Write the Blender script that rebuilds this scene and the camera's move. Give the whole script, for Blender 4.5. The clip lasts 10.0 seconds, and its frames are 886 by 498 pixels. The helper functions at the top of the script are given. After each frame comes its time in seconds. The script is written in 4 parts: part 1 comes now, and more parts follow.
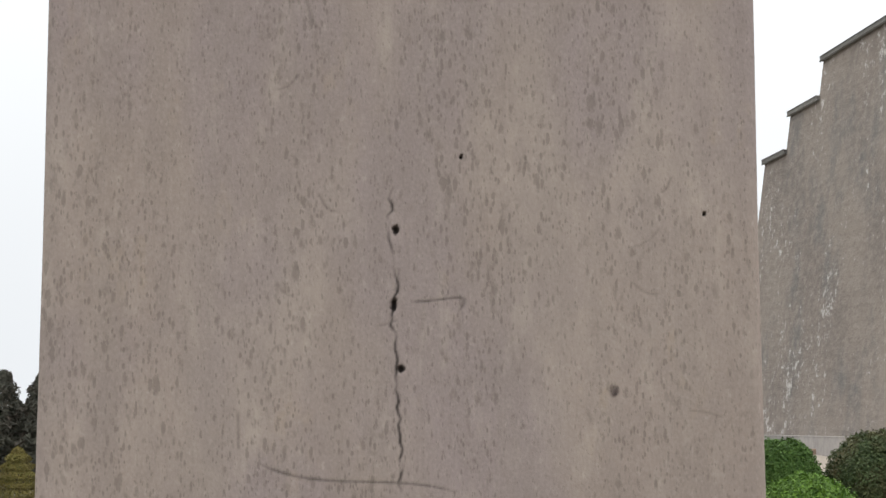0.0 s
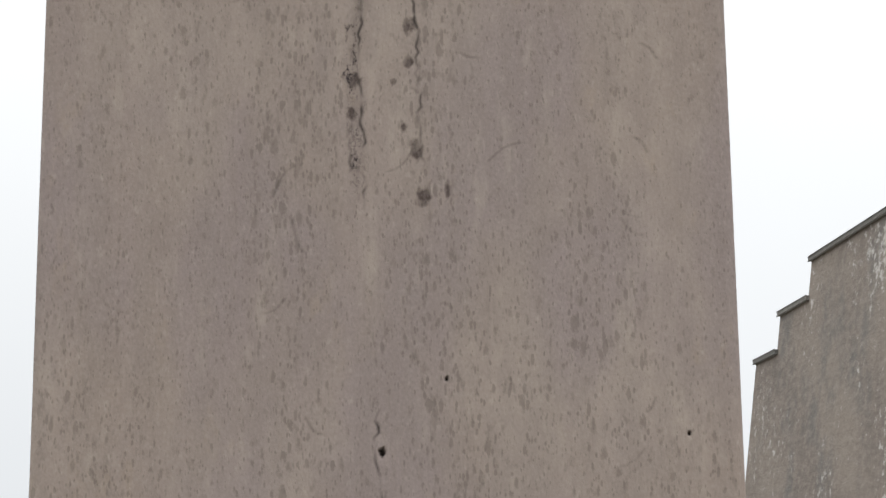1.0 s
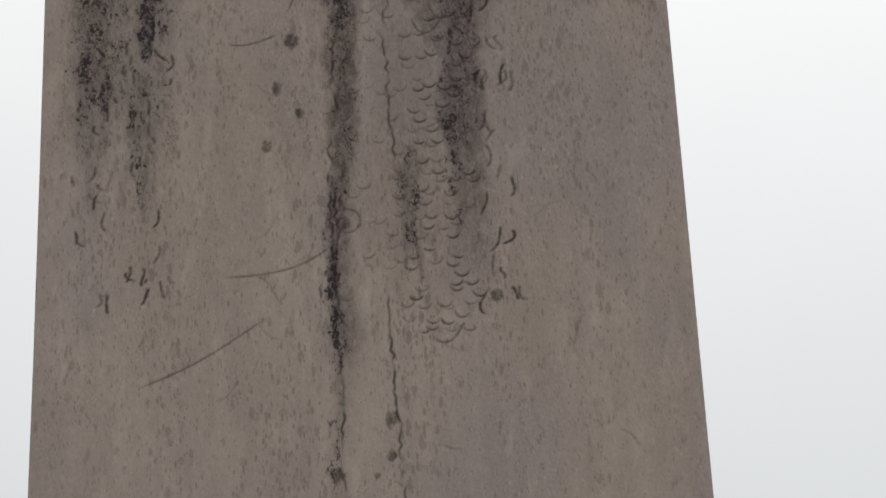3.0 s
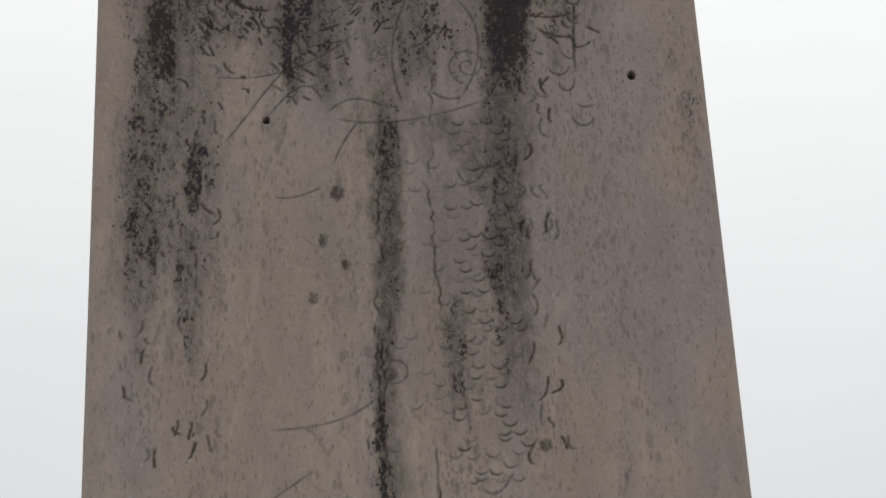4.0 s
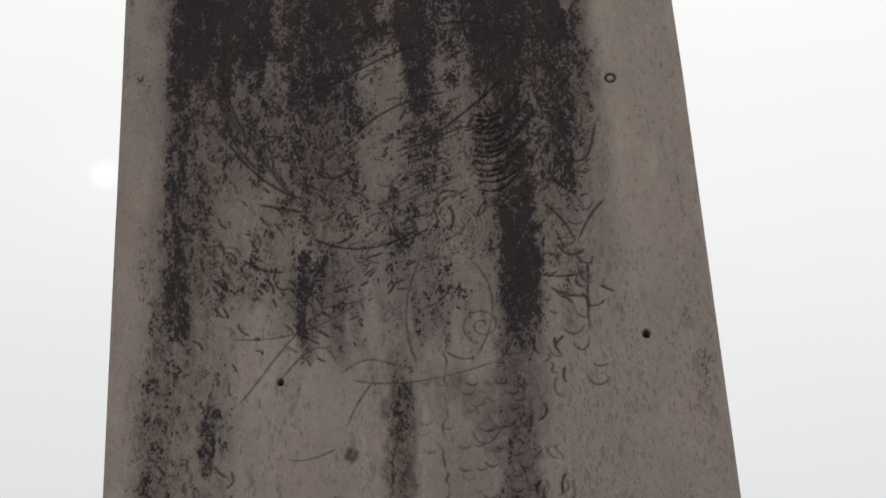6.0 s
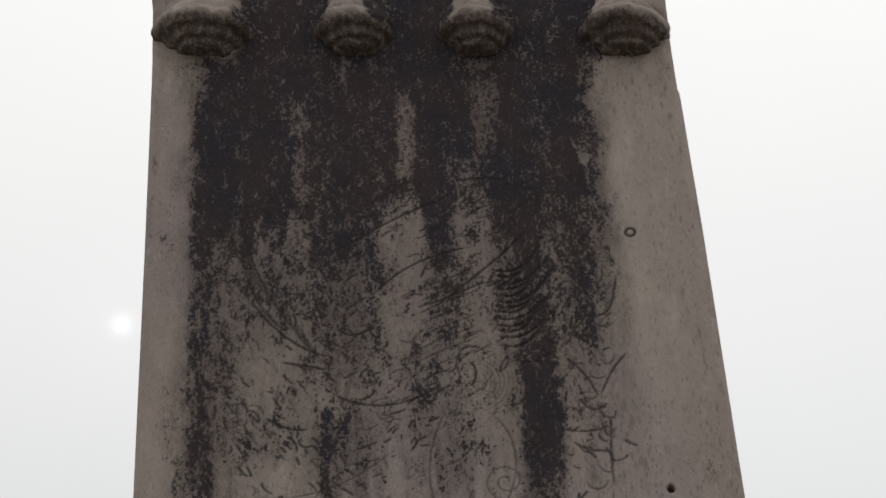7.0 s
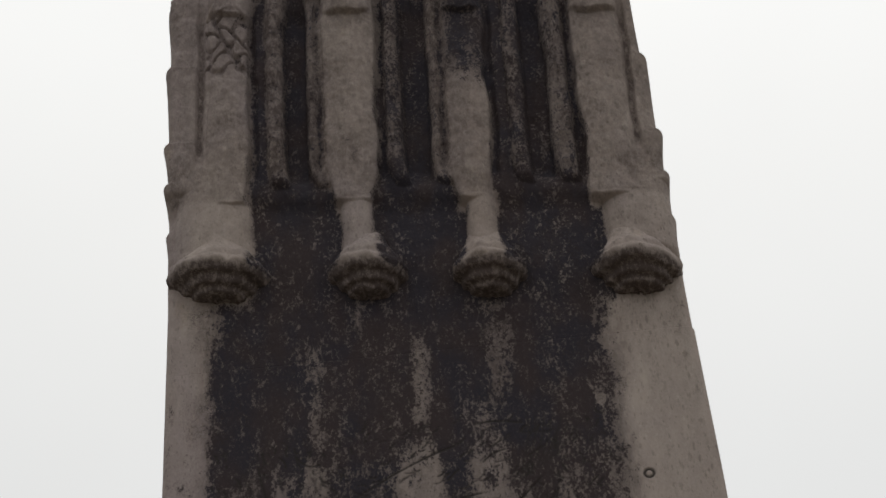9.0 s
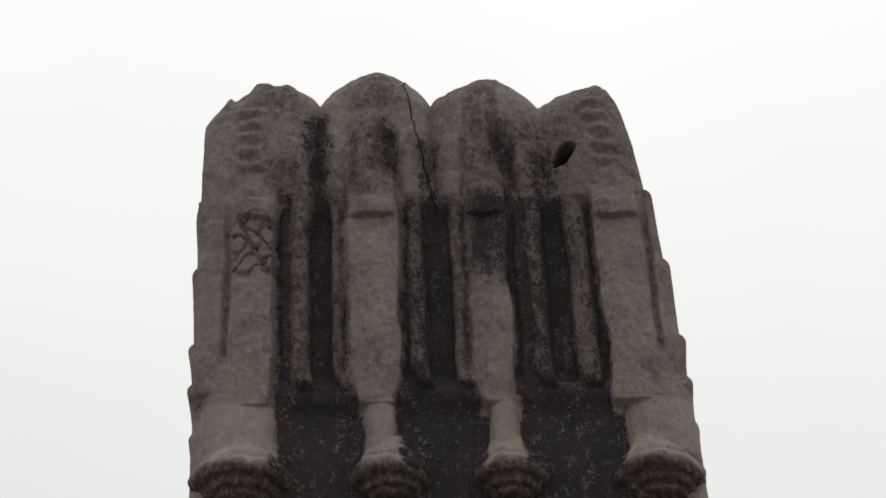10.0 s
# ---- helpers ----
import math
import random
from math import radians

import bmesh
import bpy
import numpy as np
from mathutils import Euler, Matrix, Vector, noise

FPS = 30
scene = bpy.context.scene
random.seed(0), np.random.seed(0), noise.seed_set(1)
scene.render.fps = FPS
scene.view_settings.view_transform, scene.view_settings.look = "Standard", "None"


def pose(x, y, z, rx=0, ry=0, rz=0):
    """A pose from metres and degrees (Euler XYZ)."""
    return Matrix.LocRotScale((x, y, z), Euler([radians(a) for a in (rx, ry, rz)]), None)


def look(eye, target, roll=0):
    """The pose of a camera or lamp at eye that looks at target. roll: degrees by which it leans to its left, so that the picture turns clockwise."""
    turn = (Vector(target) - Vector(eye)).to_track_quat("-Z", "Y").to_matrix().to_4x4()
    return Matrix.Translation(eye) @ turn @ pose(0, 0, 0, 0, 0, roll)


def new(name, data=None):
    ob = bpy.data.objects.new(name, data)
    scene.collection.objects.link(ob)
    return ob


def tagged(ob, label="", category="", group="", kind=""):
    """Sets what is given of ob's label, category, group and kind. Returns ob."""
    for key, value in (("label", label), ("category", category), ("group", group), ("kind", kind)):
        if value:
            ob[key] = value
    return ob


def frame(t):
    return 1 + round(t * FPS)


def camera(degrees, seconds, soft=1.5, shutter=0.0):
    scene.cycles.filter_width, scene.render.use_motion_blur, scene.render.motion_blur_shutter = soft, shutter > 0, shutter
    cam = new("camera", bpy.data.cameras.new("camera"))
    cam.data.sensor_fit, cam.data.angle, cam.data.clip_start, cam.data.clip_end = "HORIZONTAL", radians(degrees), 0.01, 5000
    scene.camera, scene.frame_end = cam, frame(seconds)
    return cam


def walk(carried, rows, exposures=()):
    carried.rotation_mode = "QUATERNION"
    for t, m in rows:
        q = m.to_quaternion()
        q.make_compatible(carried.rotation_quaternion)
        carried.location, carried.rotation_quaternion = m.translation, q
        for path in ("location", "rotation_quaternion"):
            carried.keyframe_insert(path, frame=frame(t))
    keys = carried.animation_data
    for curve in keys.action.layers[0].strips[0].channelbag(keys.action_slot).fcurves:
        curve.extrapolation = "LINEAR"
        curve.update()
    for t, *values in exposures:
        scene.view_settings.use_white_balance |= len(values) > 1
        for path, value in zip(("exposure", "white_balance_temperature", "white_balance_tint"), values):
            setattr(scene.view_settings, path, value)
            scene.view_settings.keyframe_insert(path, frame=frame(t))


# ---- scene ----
cam = camera(24.2, 10.0)
PATH = [
    (0, (0.088, -4.293, 1.701), (0.088, -2.3, 1.868), -0.0),
    (0.5, (0.093, -4.307, 1.717), (0.099, -2.324, 1.973), -0.3),
    (1, (0.101, -4.328, 1.74), (0.11, -2.36, 2.1), -0.6),
    (1.5, (0.106, -4.348, 1.756), (0.112, -2.401, 2.215), -0.9),
    (2, (0.112, -4.357, 1.789), (0.128, -2.431, 2.328), -1.8),
    (2.5, (0.13, -4.362, 1.797), (0.15, -2.46, 2.416), -2.3),
    (3, (0.136, -4.363, 1.798), (0.155, -2.488, 2.494), -2.5),
    (3.2, (0.122, -4.372, 1.824), (0.148, -2.504, 2.54), -2.6),
    (4.3, (0.152, -4.356, 1.809), (0.114, -2.553, 2.673), -2.8),
    (4.5, (0.152, -4.356, 1.806), (0.114, -2.562, 2.691), -2.9),
    (5, (0.174, -4.342, 1.808), (0.135, -2.578, 2.749), -2.9),
    (5.5, (0.181, -4.355, 1.84), (0.14, -2.606, 2.81), -2.7),
    (6, (0.179, -4.352, 1.853), (0.142, -2.643, 2.891), -3.0),
    (6.2, (0.18, -4.361, 1.858), (0.14, -2.67, 2.926), -3.2),
    (7.3, (0.164, -4.377, 1.866), (0.121, -2.759, 3.042), -3.4),
    (7.5, (0.167, -4.379, 1.867), (0.125, -2.767, 3.051), -3.3),
    (8, (0.16, -4.382, 1.88), (0.127, -2.794, 3.095), -4.4),
    (8.5, (0.163, -4.376, 1.894), (0.131, -2.824, 3.155), -4.1),
    (9, (0.179, -4.435, 1.943), (0.137, -2.928, 3.258), -4.7),
    (9.5, (0.198, -4.466, 1.962), (0.153, -3.029, 3.352), -4.6),
    (10, (0.186, -4.466, 1.956), (0.138, -3.09, 3.406), -3.8),
]
EXPOSURES = [(0.0, -0.11), (1.0, -0.23), (1.5, -0.39), (2.5, -0.61), (5.0, -0.79), (7.5, -0.97), (10.0, -1.09)]

# sky brightness: at the horizon, added overhead, added towards the sun
SKY_LOW, SKY_UP, SKY_ZENITH, SKY_SUNWARD = 0.98, 0.66, 0.90, 0.02
STONE_WARM, STONE_PALE, STONE_VIOLET = (0.342, 0.277, 0.243), (0.395, 0.33, 0.292), (0.306, 0.251, 0.25)
SOOT_BROWN, SOOT_BLUE = (0.043, 0.032, 0.033), (0.030, 0.027, 0.035)
# blocks of the tower along its face: start, end, top
TOWER_STEPS = [(-16.0, 0.36, 9.72), (0.40, 2.85, 8.85), (2.90, 4.9, 7.97)]
PLINTH = 0.46
walk(cam, [(t, look(eye, target, roll)) for t, eye, target, roll in PATH], EXPOSURES)

# ---------------------------------------------------------------- sky and sun
SUN = Vector((-0.177, 0.816, 0.549)).normalized()      # towards the veiled sun

world = bpy.data.worlds.new("overcast_sky")
scene.world = world
world.use_nodes = True
wn, wl = world.node_tree.nodes, world.node_tree.links
wn.clear()


def wmath(op, a, b, c=None):
    n = wn.new("ShaderNodeMath")
    n.operation = op
    for k, v in enumerate((a, b, c)):
        if v is None:
            continue
        if isinstance(v, (int, float)):
            n.inputs[k].default_value = v
        else:
            wl.new(v, n.inputs[k])
    return n.outputs[0]


coord = wn.new("ShaderNodeTexCoord")
split = wn.new("ShaderNodeSeparateXYZ")
wl.new(coord.outputs["Generated"], split.inputs[0])
dot = wn.new("ShaderNodeVectorMath")
dot.operation = "DOT_PRODUCT"
dot.inputs[1].default_value = SUN
wl.new(coord.outputs["Generated"], dot.inputs[0])
toward = wmath("MAXIMUM", dot.outputs["Value"], 0.0)
up = wmath("MAXIMUM", split.outputs["Z"], 0.0)
# overcast sky: brighter overhead and on the sun's side
lum = wmath("ADD", wmath("MULTIPLY_ADD", up, SKY_UP, SKY_LOW), wmath("MULTIPLY", wmath("MULTIPLY", up, up), SKY_ZENITH))
lum = wmath("MULTIPLY", lum, wmath("MULTIPLY_ADD", wmath("POWER", toward, 3.0), SKY_SUNWARD, 1.0))
cloud = wn.new("ShaderNodeTexNoise")
cloud.inputs["Scale"].default_value = 5.0
cloud.inputs["Detail"].default_value = 3.0
wl.new(coord.outputs["Generated"], cloud.inputs["Vector"])
lum = wmath("MULTIPLY", lum, wmath("MULTIPLY_ADD", cloud.outputs[0], 0.08, 0.96))
lum = wmath("MULTIPLY", lum, wmath("MULTIPLY_ADD", split.outputs["X"], 0.10, 1.0))
# the veiled sun itself, with its soft edge
lum = wmath("ADD", lum, wmath("MULTIPLY", wmath("POWER", toward, 80000.0), 0.40))
lum = wmath("ADD", lum, wmath("MULTIPLY", wmath("POWER", toward, 2500.0), 0.025))
tint = wn.new("ShaderNodeMix")
tint.data_type = "RGBA"
tint.inputs[6].default_value = (0.93, 0.965, 1.0, 1)
tint.inputs[7].default_value = (1.0, 1.0, 0.985, 1)
wl.new(wmath("MULTIPLY", up, 1.5), tint.inputs[0])
tone = wn.new("ShaderNodeVectorMath")
tone.operation = "SCALE"
wl.new(tint.outputs[2], tone.inputs[0])
wl.new(lum, tone.inputs[3])
sky = wn.new("ShaderNodeTexSky")
sky.sky_type = "NISHITA"
sky.sun_disc = False
sky.sun_elevation = math.asin(SUN.z)
sky.sun_rotation = math.atan2(SUN.x, SUN.y)
sky.dust_density = 1.0
grey = wn.new("ShaderNodeHueSaturation")
grey.inputs["Saturation"].default_value = 0.15
grey.inputs["Value"].default_value = 0.0004
wl.new(sky.outputs[0], grey.inputs["Color"])
both = wn.new("ShaderNodeVectorMath")
both.operation = "ADD"
wl.new(tone.outputs[0], both.inputs[0])
wl.new(grey.outputs[0], both.inputs[1])
bg = wn.new("ShaderNodeBackground")
wl.new(both.outputs[0], bg.inputs["Color"])
wo = wn.new("ShaderNodeOutputWorld")
wl.new(bg.outputs[0], wo.inputs["Surface"])

lamp = bpy.data.lights.new("veiled_sun", "SUN")
lamp.energy, lamp.angle, lamp.color = 0.7, radians(12), (1.0, 0.95, 0.88)
sun = new("veiled_sun", lamp)
sun.matrix_world = look(SUN * 50, (0, 0, 0))


# ---------------------------------------------------------------- materials
class Shader:
    """A material with short ways to add its nodes."""

    def __init__(self, name, rough=0.9):
        self.mat = bpy.data.materials.new(name)
        self.mat.use_nodes = True
        self.tree = self.mat.node_tree
        self.bsdf = self.tree.nodes["Principled BSDF"]
        self.bsdf.inputs["Roughness"].default_value = rough
        self.bsdf.inputs["Specular IOR Level"].default_value = 0.25
        self.where = self.tree.nodes.new("ShaderNodeTexCoord").outputs["Object"]

    def put(self, socket, value):
        if isinstance(value, bpy.types.NodeSocket):
            self.tree.links.new(value, socket)
        else:
            socket.default_value = value

    def noise(self, scale, stretch=(1, 1, 1), detail=4.0, rough=0.55, shift=0.0):
        m = self.tree.nodes.new("ShaderNodeMapping")
        m.inputs["Scale"].default_value = stretch
        m.inputs["Location"].default_value = (shift, shift * 0.7, shift * 1.3)
        self.tree.links.new(self.where, m.inputs[0])
        n = self.tree.nodes.new("ShaderNodeTexNoise")
        n.inputs["Scale"].default_value = scale
        n.inputs["Detail"].default_value = detail
        n.inputs["Roughness"].default_value = rough
        self.tree.links.new(m.outputs[0], n.inputs["Vector"])
        return n.outputs[0]

    def cells(self, scale, stretch, shift=0.0):
        """Distance to the nearest of many scattered points, and a random value for each of them."""
        m = self.tree.nodes.new("ShaderNodeMapping")
        m.inputs["Scale"].default_value = stretch
        m.inputs["Location"].default_value = (shift, 0, shift)
        self.tree.links.new(self.where, m.inputs[0])
        n = self.tree.nodes.new("ShaderNodeTexVoronoi")
        n.inputs["Scale"].default_value = scale
        self.tree.links.new(m.outputs[0], n.inputs["Vector"])
        return n.outputs["Distance"], n.outputs["Color"]

    def ramp(self, value, low, high, to0=0.0, to1=1.0):
        n = self.tree.nodes.new("ShaderNodeMapRange")
        n.interpolation_type = "SMOOTHSTEP"
        self.put(n.inputs[0], value)
        for k, v in enumerate((low, high, to0, to1)):
            n.inputs[k + 1].default_value = v
        return n.outputs[0]

    def math(self, op, a, b=0.0, c=0.0):
        n = self.tree.nodes.new("ShaderNodeMath")
        n.operation = op
        for k, v in enumerate((a, b, c)):
            self.put(n.inputs[k], v)
        return n.outputs[0]

    def mix(self, fac, a, b, blend="MIX"):
        n = self.tree.nodes.new("ShaderNodeMix")
        n.data_type, n.blend_type = "RGBA", blend
        self.put(n.inputs[0], fac)
        for k, v in ((6, a), (7, b)):
            self.put(n.inputs[k], (*v, 1) if isinstance(v, tuple) else v)
        return n.outputs[2]

    def field(self, name):
        n = self.tree.nodes.new("ShaderNodeAttribute")
        n.attribute_name = name
        return n.outputs["Fac"]

    def chance(self):
        return self.tree.nodes.new("ShaderNodeObjectInfo").outputs["Random"]

    def island(self):
        return self.tree.nodes.new("ShaderNodeNewGeometry").outputs["Random Per Island"]

    def bump(self, height, distance, strength=1.0):
        n = self.tree.nodes.new("ShaderNodeBump")
        n.inputs["Strength"].default_value = strength
        n.inputs["Distance"].default_value = distance
        self.tree.links.new(height, n.inputs["Height"])
        self.tree.links.new(n.outputs[0], self.bsdf.inputs["Normal"])

    def colour(self, value):
        self.put(self.bsdf.inputs["Base Color"], (*value, 1) if isinstance(value, tuple) else value)
        return self.mat


def stele_stone():
    s = Shader("weathered_limestone", 0.88)
    broad = s.noise(2.2, (1, 1, 0.5), 3)
    streak = s.noise(14, (1, 1, 0.07), 4, 0.6)
    violet = s.noise(3.1, (1, 1, 0.45), 3, 0.5, 4.0)
    fine = s.noise(160, (1, 1, 0.7), 3, 0.6)
    c = s.mix(s.ramp(broad, 0.35, 0.65), STONE_WARM, STONE_PALE)
    c = s.mix(s.ramp(violet, 0.46, 0.66, 0, 0.8), c, STONE_VIOLET)
    c = s.mix(s.ramp(streak, 0.3, 0.7, 0.0, 0.28), c, (0.25, 0.215, 0.19))
    c = s.mix(s.ramp(s.noise(9, (1, 1, 0.5), 4, 0.65, 2.0), 0.6, 0.78, 0, 0.45), c, (0.42, 0.33, 0.24))
    c = s.mix(s.ramp(s.noise(34, (1, 1, 0.55), 5, 0.7, 12.0), 0.36, 0.66, 0.0, 0.30), c, (0.26, 0.218, 0.20))
    c = s.mix(s.ramp(s.noise(70, (1, 1, 0.5), 4, 0.7, 14.0), 0.55, 0.75, 0.0, 0.40), c, (0.53, 0.46, 0.41))
    c = s.mix(s.ramp(fine, 0.35, 0.75, 0.0, 0.22), c, (0.52, 0.455, 0.41))
    c = s.mix(s.ramp(s.noise(13, (1, 1, 0.4), 5, 0.68, 16.0), 0.42, 0.72, 0.0, 0.34), c, (0.27, 0.222, 0.205))
    c = s.mix(s.ramp(s.noise(17, (1, 1, 0.3), 4, 0.65, 18.0), 0.52, 0.76, 0.0, 0.38), c, (0.50, 0.43, 0.375))
    # weathered pits and scars, crowded in vertical bands
    crowd = s.noise(5.5, (1, 1, 0.16), 2, 0.5, 9.0)
    ragged = s.noise(120, (1, 1, 0.6), 3, 0.6, 1.0)
    pits = None
    for scale, stretch, shift, size in ((46, (1.2, 0.6, 0.55), 0.0, 0.62), (80, (1.3, 0.6, 0.42), 5.0, 0.78), (125, (1.2, 0.6, 0.5), 9.0, 0.80)):
        away, each = s.cells(scale, stretch, shift)
        reach = s.math("MULTIPLY", s.math("POWER", each, 5.0), s.ramp(crowd, 0.36, 0.70, 0.30 * size, 1.1 * size))
        gap = s.math("SUBTRACT", s.math("MULTIPLY_ADD", ragged, 0.9, away), s.math("ADD", reach, 0.42))
        one = s.ramp(gap, -0.12, 0.26, 1.0, 0.0)
        pits = one if pits is None else s.math("MAXIMUM", pits, one)
    scar = s.math("ADD", s.noise(40, (1.25, 1, 0.33), 5, 0.72, 7.0), s.math("MULTIPLY", crowd, 0.26))
    scars = s.ramp(scar, 0.72, 0.92)
    c = s.mix(s.math("MULTIPLY", pits, 0.42), c, (0.14, 0.118, 0.104))
    c = s.mix(s.math("MULTIPLY", scars, 0.30), c, (0.17, 0.15, 0.13))
    dash = s.ramp(s.noise(62, (1.6, 1, 0.34), 2, 0.5, 21.0), 0.66, 0.76)
    c = s.mix(s.math("MULTIPLY", dash, 0.12), c, (0.13, 0.108, 0.095))
    # broad shallow scars with soft rims
    worn = s.math("ADD", s.noise(30, (1.5, 1, 0.75), 3, 0.6, 41.0), s.math("MULTIPLY", crowd, 0.22))
    c = s.mix(s.ramp(worn, 0.68, 0.82, 0.0, 0.38), c, (0.175, 0.148, 0.132))
    # black crusts and run-off stains
    have = s.field("stain")
    speck = s.noise(125, (1, 1, 0.7), 5, 0.75, 3.0)
    clump = s.noise(34, (1, 1, 0.5), 5, 0.70, 6.0)
    runs = s.noise(13, (1, 1, 0.07), 3, 0.6, 11.0)
    level = s.math("MULTIPLY_ADD", s.math("SUBTRACT", speck, 0.5), 2.9, s.math("MULTIPLY", have, 1.21))
    level = s.math("MULTIPLY_ADD", s.math("SUBTRACT", clump, 0.5), 2.2, level)
    level = s.math("MULTIPLY_ADD", s.math("SUBTRACT", runs, 0.5), 1.0, level)
    black = s.math("MULTIPLY", s.ramp(level, 0.50, 0.94), s.ramp(have, 0.02, 0.25))
    soot = s.mix(s.ramp(s.noise(11, (1, 1, 0.5), 3, 0.5, 5.0), 0.35, 0.65), SOOT_BROWN, SOOT_BLUE)
    soot = s.mix(s.ramp(s.noise(85, (1, 1, 0.8), 4, 0.7, 8.0), 0.52, 0.8, 0, 0.4), soot, (0.125, 0.104, 0.110))
    # thin brown film; under the carved heads it also holds painted-in shade
    film = s.math("MULTIPLY", s.field("veil_and_shade"), s.ramp(s.noise(62, (1, 1, 0.6), 6, 0.75, 33.0), 0.36, 0.62, 0.55, 1.22))
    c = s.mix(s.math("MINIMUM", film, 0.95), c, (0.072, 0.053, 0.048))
    c = s.mix(s.ramp(have, 0.0, 0.9, 0.0, 0.62), c, (0.077, 0.061, 0.060))
    chips = s.ramp(s.noise(52, (1, 1, 0.7), 5, 0.75, 31.0), 0.57, 0.72, 1.0, 0.32)
    c = s.mix(s.math("MULTIPLY", s.math("MULTIPLY", black, chips), 0.97), c, soot)
    s.put(s.bsdf.inputs["Specular IOR Level"], s.ramp(black, 0.2, 1.0, 0.22, 0.10))
    # flaking crust: fine curled dark edges
    curl = s.math("ABSOLUTE", s.math("SUBTRACT", s.noise(42, (1, 1, 0.8), 4, 0.6, 25.0), 0.5))
    curl = s.ramp(curl, 0.008, 0.034, 1.0, 0.0)
    gaps = s.ramp(s.noise(16, (1, 1, 0.5), 3, 0.6, 27.0), 0.48, 0.62)
    flake = s.math("MULTIPLY", s.math("MULTIPLY", curl, gaps), s.ramp(have, 0.0, 0.45, 0.03, 0.62))
    c = s.mix(flake, c, (0.038, 0.029, 0.028))
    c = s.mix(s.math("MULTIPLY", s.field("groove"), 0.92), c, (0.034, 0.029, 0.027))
    height = s.math("MULTIPLY_ADD", fine, 0.35, s.math("MULTIPLY", s.noise(48, (1, 1, 0.8), 5, 0.65, 2.5), 0.9))
    height = s.math("SUBTRACT", height, s.math("MULTIPLY", pits, 0.6))
    height = s.math("SUBTRACT", height, s.math("MULTIPLY", scars, 0.5))
    height = s.math("SUBTRACT", height, s.math("MULTIPLY", flake, 0.5))
    height = s.math("MULTIPLY_ADD", s.math("MULTIPLY", speck, black), 0.9, height)
    s.put(s.bsdf.inputs["Roughness"], s.ramp(black, 0.2, 1.0, 0.9, 0.80))
    s.bump(height, 0.004, 0.45)
    return s.colour(c)


def tower_render():
    s = Shader("tower_masonry", 0.95)
    c = s.mix(s.ramp(s.noise(0.5, (1, 0.55, 0.7), 4), 0.35, 0.65), (0.20, 0.172, 0.155), (0.262, 0.226, 0.198))
    c = s.mix(s.ramp(s.noise(1.1, (1, 0.55, 0.4), 4, 0.6, 3.0), 0.48, 0.70, 0, 0.7), c, (0.15, 0.148, 0.148))
    c = s.mix(s.ramp(s.noise(6, (1, 0.55, 1), 5, 0.7), 0.38, 0.7, 0, 0.55), c, (0.34, 0.30, 0.265))
    c = s.mix(s.ramp(s.noise(9, (1, 0.55, 1), 4, 0.7, 5.0), 0.55, 0.75, 0, 0.5), c, (0.13, 0.115, 0.105))
    salt = s.math("ADD", s.noise(7, (1, 0.55, 0.75), 5, 0.75, 2.0), s.math("MULTIPLY", s.noise(0.8, (1, 0.55, 0.4), 2, 0.5, 8.0), 0.5))
    c = s.mix(s.ramp(salt, 0.86, 0.97, 0, 0.8), c, (0.60, 0.58, 0.56))
    course = s.math("FRACT", s.math("MULTIPLY", s.math("ADD", s.split_z(), s.math("MULTIPLY", s.noise(1.5, (1, 0.55, 1)), 0.05)), 3.2))
    c = s.mix(s.math("MULTIPLY", s.ramp(course, 0.80, 0.95), 0.10), c, (0.12, 0.105, 0.10))
    s.bump(s.noise(9, (1, 0.55, 1), 5, 0.7), 0.05, 0.6)
    return s.colour(c)


def split_z(self):
    n = self.tree.nodes.new("ShaderNodeSeparateXYZ")
    self.tree.links.new(self.where, n.inputs[0])
    return n.outputs["Z"]


Shader.split_z = split_z


def plain_stone(name, a, b, scale=6.0):
    s = Shader(name, 0.9)
    c = s.mix(s.ramp(s.noise(scale, (1, 1, 1), 5, 0.65), 0.3, 0.7), a, b)
    c = s.mix(s.math("MULTIPLY", s.chance(), 0.5), c, tuple(v * 0.7 for v in a))
    s.bump(s.noise(scale * 6, (1, 1, 1), 4, 0.6), 0.01, 0.6)
    return s.colour(c)


def leaf(name, a, b, third):
    s = Shader(name, 0.6)
    s.bsdf.inputs["Subsurface Weight"].default_value = 0.0
    r = s.island()
    c = s.mix(r, a, b)
    c = s.mix(s.ramp(s.noise(3.0), 0.45, 0.75, 0, 0.7), c, third)
    return s.colour(c)


def earth():
    s = Shader("dusty_ground", 0.95)
    c = s.mix(s.ramp(s.noise(0.4, (1, 1, 1), 5), 0.35, 0.65), (0.21, 0.185, 0.155), (0.155, 0.145, 0.115))
    c = s.mix(s.ramp(s.noise(8, (1, 1, 1), 5, 0.7), 0.4, 0.7, 0, 0.5), c, (0.16, 0.15, 0.11))
    s.bump(s.noise(14, (1, 1, 1), 5, 0.7), 0.03, 0.7)
    return s.colour(c)


def bark():
    s = Shader("bark", 0.95)
    c = s.mix(s.noise(20, (1, 1, 0.2), 4), (0.06, 0.045, 0.035), (0.13, 0.10, 0.08))
    s.bump(s.noise(40, (1, 1, 0.2), 4), 0.01)
    return s.colour(c)


